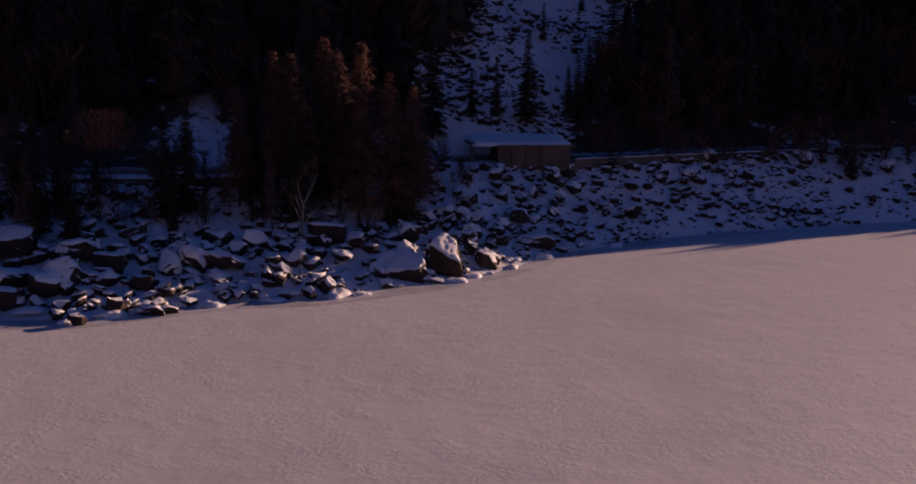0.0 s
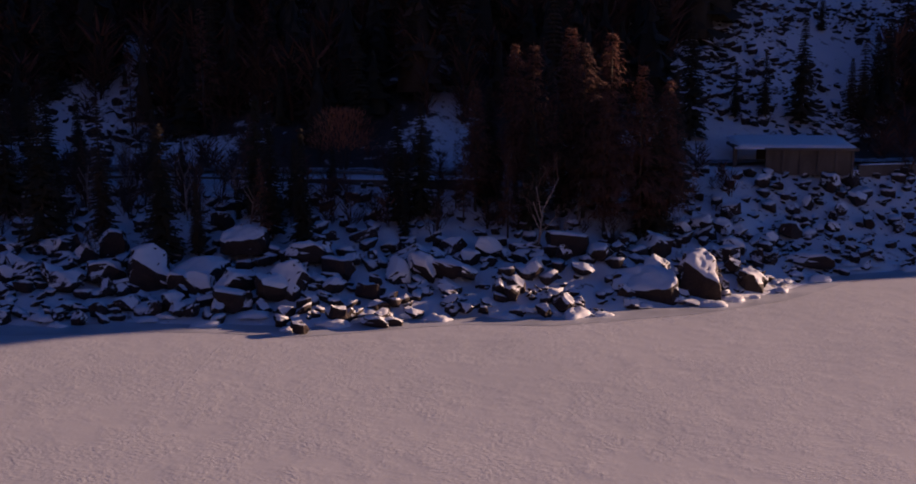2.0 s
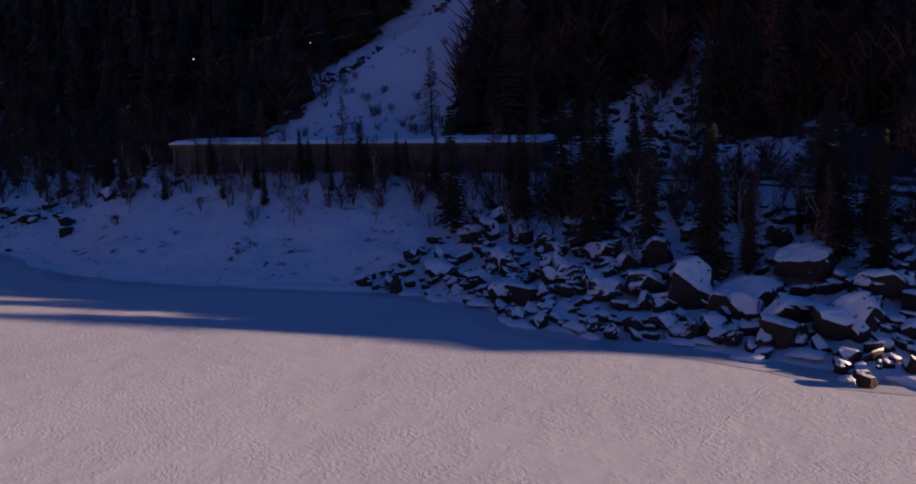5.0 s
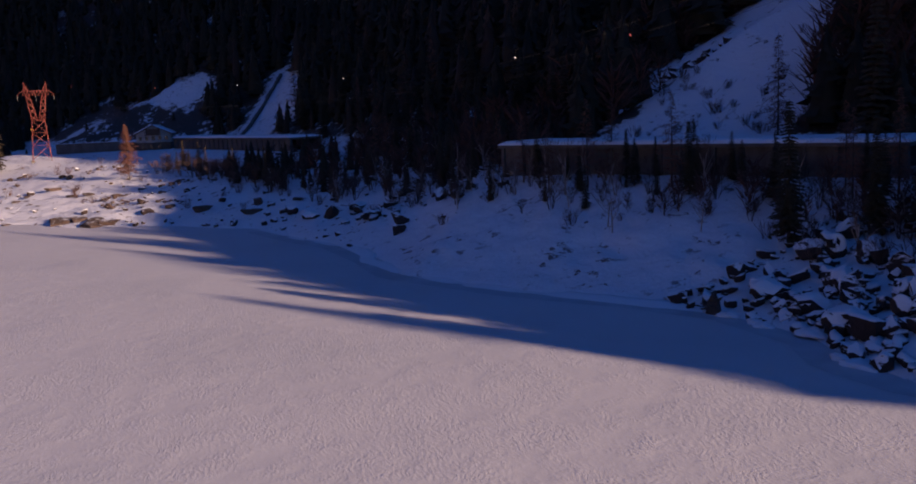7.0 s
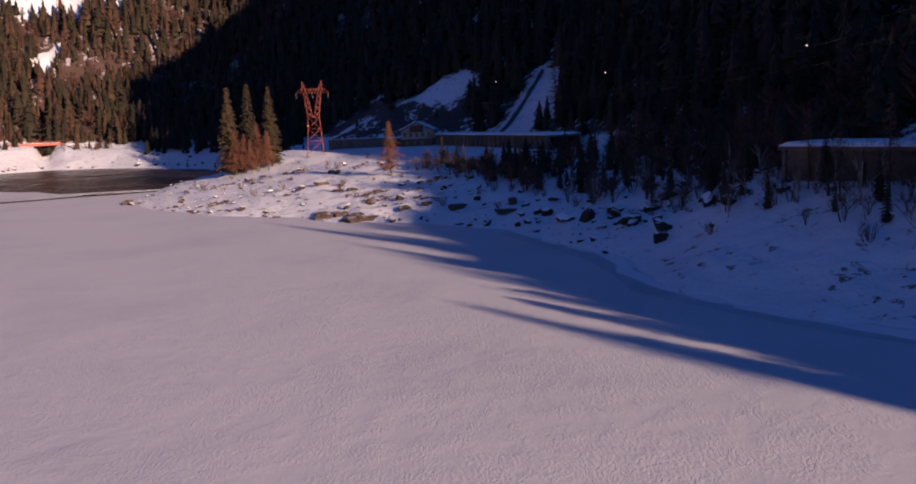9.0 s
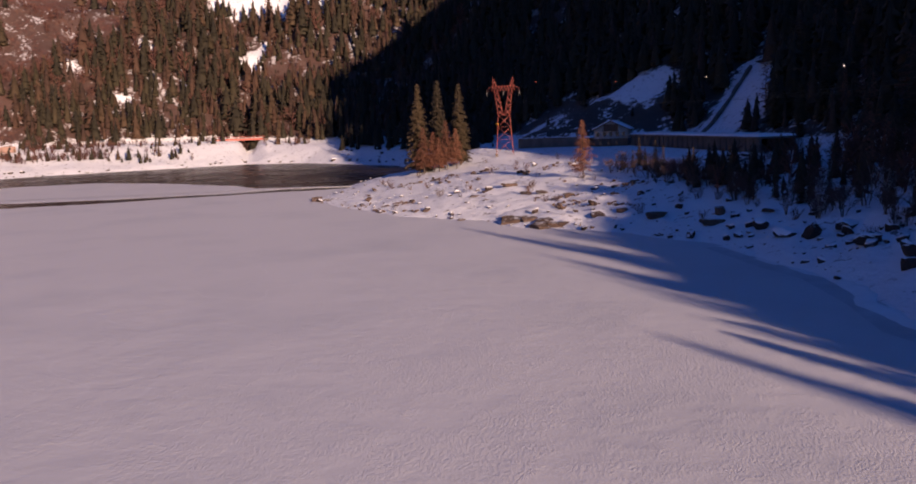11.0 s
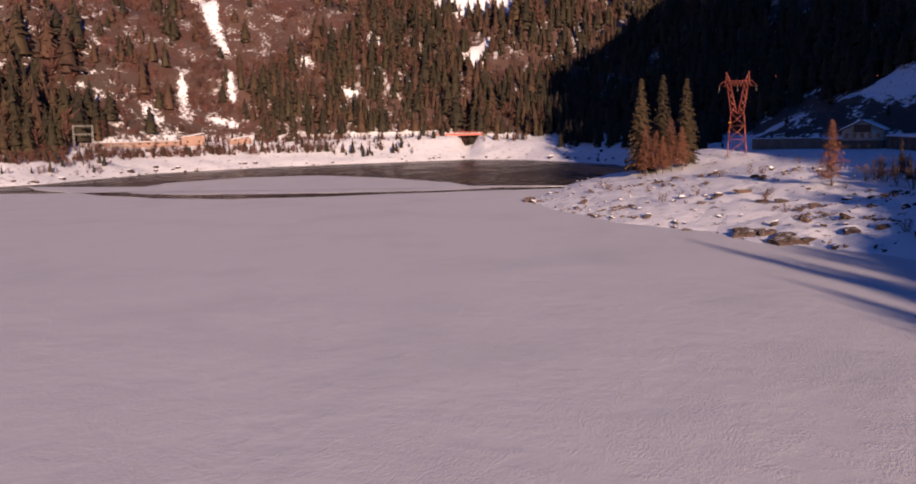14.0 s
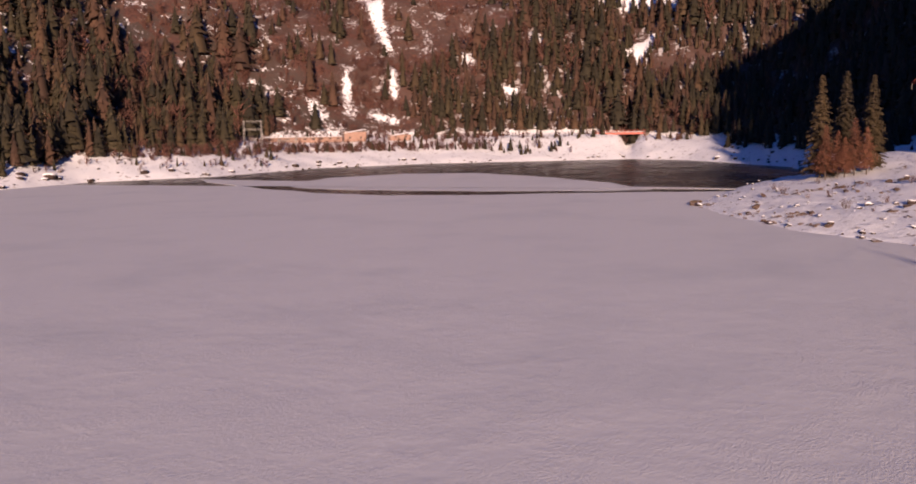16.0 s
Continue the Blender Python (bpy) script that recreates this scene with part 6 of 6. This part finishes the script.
outhouse(-481, -321, ground_z(-481, -321), 52, 8, 13, 5.6, M_PINK, "salmon-coloured hut with snowy mono-pitch roof by the lake", 2, True)
outhouse(-507, -307, ground_z(-507, -307), 55, 6, 13, 3.4, M_PINK, "long low salmon-coloured shed with snow on its roof", 2, True)


def long_wall():
    ob = thing("long_shed", -452, -334, ground_z(-452, -334), "long low salmon-rendered building behind brown hedges", "building", "", 150)
    for i in range(9):
        block("wall_bay", ob, M_PINK, (4.9, 4.0, 3.0), pose(-20 + 5 * i, 0, -0.5))
        win = block("window", ob, M_WOOD, (1.8, 0.1, 0.9), pose(-20 + 5 * i, -2.04, 1.1))
        block("pane", win, M_GLASS, (1.6, 0.05, 0.7), pose(0, -0.05, 0.1))
    block("roof", ob, M_STEEL, (46.5, 5.0, 0.2), pose(0, 0, 2.5))
    snow_slab("roof_snow", ob, 46, 4.8, 0.25, pose(0, 0, 2.7), 41)


long_wall()


def bridge():
    a, b = Vector((-592, -217, 14.6)), Vector((-602, -190, 14.6))
    turn = math.degrees(math.atan2(b.y - a.y, b.x - a.x))
    ln = (b - a).length + 4
    mid = (a + b) / 2
    ob = thing("girder_bridge", mid.x, mid.y, mid.z, "red painted steel girder bridge over the stream", "bridge", "", turn)
    for s in (-1, 1):
        block("girder", ob, M_BRIDGE, (ln, 0.3, 1.5), pose(0, 2.2 * s, -1.2))
        rail = Builder()
        rail.tube((-ln / 2, 2.4 * s, 1.3), (ln / 2, 2.4 * s, 1.3), 0.07, 0.07, 6)
        rail.tube((-ln / 2, 2.4 * s, 0.8), (ln / 2, 2.4 * s, 0.8), 0.05, 0.05, 6)
        part("railing", rail.mesh("railing", M_BRIDGE), ob)
        for i in range(12):
            post = Builder()
            x = -ln / 2 + ln * (i + 0.5) / 12
            post.tube((x, 2.4 * s, 0.2), (x, 2.4 * s, 1.3), 0.05, 0.05, 5)
            part("railing_post", post.mesh("railing_post", M_BRIDGE), ob)
        block("abutment", ob, M_CONCRETE, (2.5, 6.0, 13), pose(s * (ln / 2 + 0.8), 0, -13.3))
    block("deck", ob, M_CONCRETE, (ln, 5.2, 0.3), pose(0, 0, 0.0))
    snow_slab("deck_snow", ob, ln, 4.2, 0.2, pose(0, 0, 0.3), 51)


bridge()


def west_hedge():
    """Rows of leafless reddish bushes and small conifers on the west terrace."""
    rs = np.random.RandomState(15)
    n = 9000
    x, y = rs.uniform(-560, -230, n), rs.uniform(-350, -220, n)
    d, q = shore_gap(x, y), foot_gap(x, y)
    wave = fbm(x, y, 0.03, 67)
    rows = (np.abs(d - 36 - 6 * wave) < 7) & (x > -530) & (fbm(x, y, 0.06, 66) > -0.22)
    behind = (d > 44) & (q < 2) & (rs.rand(n) < 0.30)
    bushy = (d > 8) & (x > -400) & (rs.rand(n) < 0.10)
    keep = (rows | behind | bushy) & (d > 6)
    for hx, hy, r in ((-481, -321, 12), (-507, -307, 12), (-452, -334, 8), (-440, -342, 8), (-466, -326, 8)):
        keep &= ~((np.hypot(x - hx, y - hy) < r) & (d > 40))
    x, y, d = x[keep], y[keep], d[keep]
    z = land_height(x, y)
    woods("hedge", list(zip(x, y, z, rs.uniform(2.2, 5.5, len(x)))), FAR_BARE, M_BRUSH, "reddish leafless bushes along the west terrace", "bushes")
    k = rs.rand(len(x)) < np.where(d < 34, 0.30, 0.10)
    woods("young_spruces", list(zip(x[k] + 2, y[k] - 2, z[k], rs.uniform(2.5, 7, k.sum()))), FAR_SPRUCE, M_FAR_SPRUCE, "young green spruces on the west terrace", "trees")
    # young trees on the mound by the bridge
    bx, by = rs.uniform(-606, -520, 420), rs.uniform(-310, -150, 420)
    bd, bq = shore_gap(bx, by), foot_gap(bx, by)
    k = (bd > 13) & (bq < 6) & (fbm(bx, by, 0.05, 68, 3) > -0.02) & (dist_seg(bx, by, (-546, -176), (-640, -214)) > 9)
    bx, by = bx[k], by[k]
    bz, bh = land_height(bx, by), rs.uniform(3, 9, len(bx))
    k = rs.rand(len(bx)) < 0.55
    woods("young_spruces", list(zip(bx[k], by[k], bz[k], bh[k])), FAR_SPRUCE, M_FAR_SPRUCE, "young green spruces on the snowy mound by the bridge", "trees")
    woods("brush", list(zip(bx[~k], by[~k], bz[~k], 0.7 * bh[~k])), FAR_BARE, M_BRUSH, "leafless brown brush on the snowy mound by the bridge", "bushes")
    # stones at the foot of the west bank
    n = 2600
    x, y = rs.uniform(-560, -200, n), rs.uniform(-340, -40, n)
    d = shore_gap(x, y)
    keep = (d > 0.3) & (d < np.where((x > -300) | (y > -140), 16, 11)) & ~((x > -335) & (y > -100)) & ((d < 5) | (fbm(x, y, 0.06, 69, 3) > 0.0))
    x, y = x[keep], y[keep]
    z = land_height(x, y)
    rng = random.Random(6)
    vs, fs, c = [], [], 0
    base = []
    for k in range(4):
        r = rock_mesh(400 + k, 9, (1, 0.8, 0.6))
        base.append((np.array([v.co[:] for v in r.vertices]), np.array([p.vertices[:] for p in r.polygons])))
    for i in range(len(x)):
        v, f = base[i % 4]
        s = rng.lognormvariate(-0.45, 0.5)
        vs.append(v * s + np.array([x[i], y[i], z[i] + 0.2 * s]))
        fs.append(f + c)
        c += len(v)
    tagged(new("shore_stones", mesh_from("shore_stones", np.concatenate(vs), np.concatenate(fs), M_ROCK)), "brown stones along the foot of the west bank", "rocks", kind="stuff")


west_hedge()
scree_wall()


# ---- driftwood on the ice rim ----
def driftwood(x, y, z, length, turn, seed):
    rng = random.Random(seed)
    ob = thing("driftwood", x, y, z, "dark bare driftwood log frozen into the shore ice", "log", "driftwood on the shore", turn)
    b = Builder()
    p = Vector((0, 0, 0.06))
    for i in range(5):
        q = p + Vector((length / 5, rng.uniform(-0.15, 0.15), rng.uniform(-0.03, 0.08)))
        b.tube(p, q, 0.17 - 0.02 * i, 0.15 - 0.02 * i, 7)
        p = q
    part("log", b.mesh("log", M_BARK), ob)
    for i in range(3):
        c = Builder()
        a = Vector((length * rng.uniform(0.2, 0.8), 0, 0.15))
        c.tube(a, a + Vector((rng.uniform(-0.4, 0.8), rng.uniform(-0.5, 0.5), rng.uniform(0.3, 0.9))), 0.05, 0.02, 5)
        part("branch", c.mesh("branch", M_BARK), ob)


driftwood(-106, 62.2, 0.12, 3.2, 160, 1)
driftwood(-100, 64.6, 0.10, 4.5, 150, 2)
driftwood(-84, 74.6, 0.10, 4.0, 20, 3)


def stump(x, y):
    ob = thing("tree_stump", x, y, 0.03, "dark upturned tree stump with root stubs in the ice", "stump")
    b = Builder()
    b.tube((0, 0, -0.2), (0, 0, 1.1), 0.75, 0.55, 9)
    b.tube((0, 0, 1.1), (0.1, 0, 2.0), 0.5, 0.12, 8)
    part("trunk", b.mesh("trunk", M_BARK), ob)
    rng = random.Random(2)
    for i in range(6):
        c = Builder()
        t = rng.uniform(0, 6.28)
        c.tube((0, 0, 0.5), (1.2 * math.cos(t), 1.2 * math.sin(t), rng.uniform(0, 1.3)), 0.16, 0.05, 5)
        part("root", c.mesh("root", M_BARK), ob)


stump(-80, 75.2)
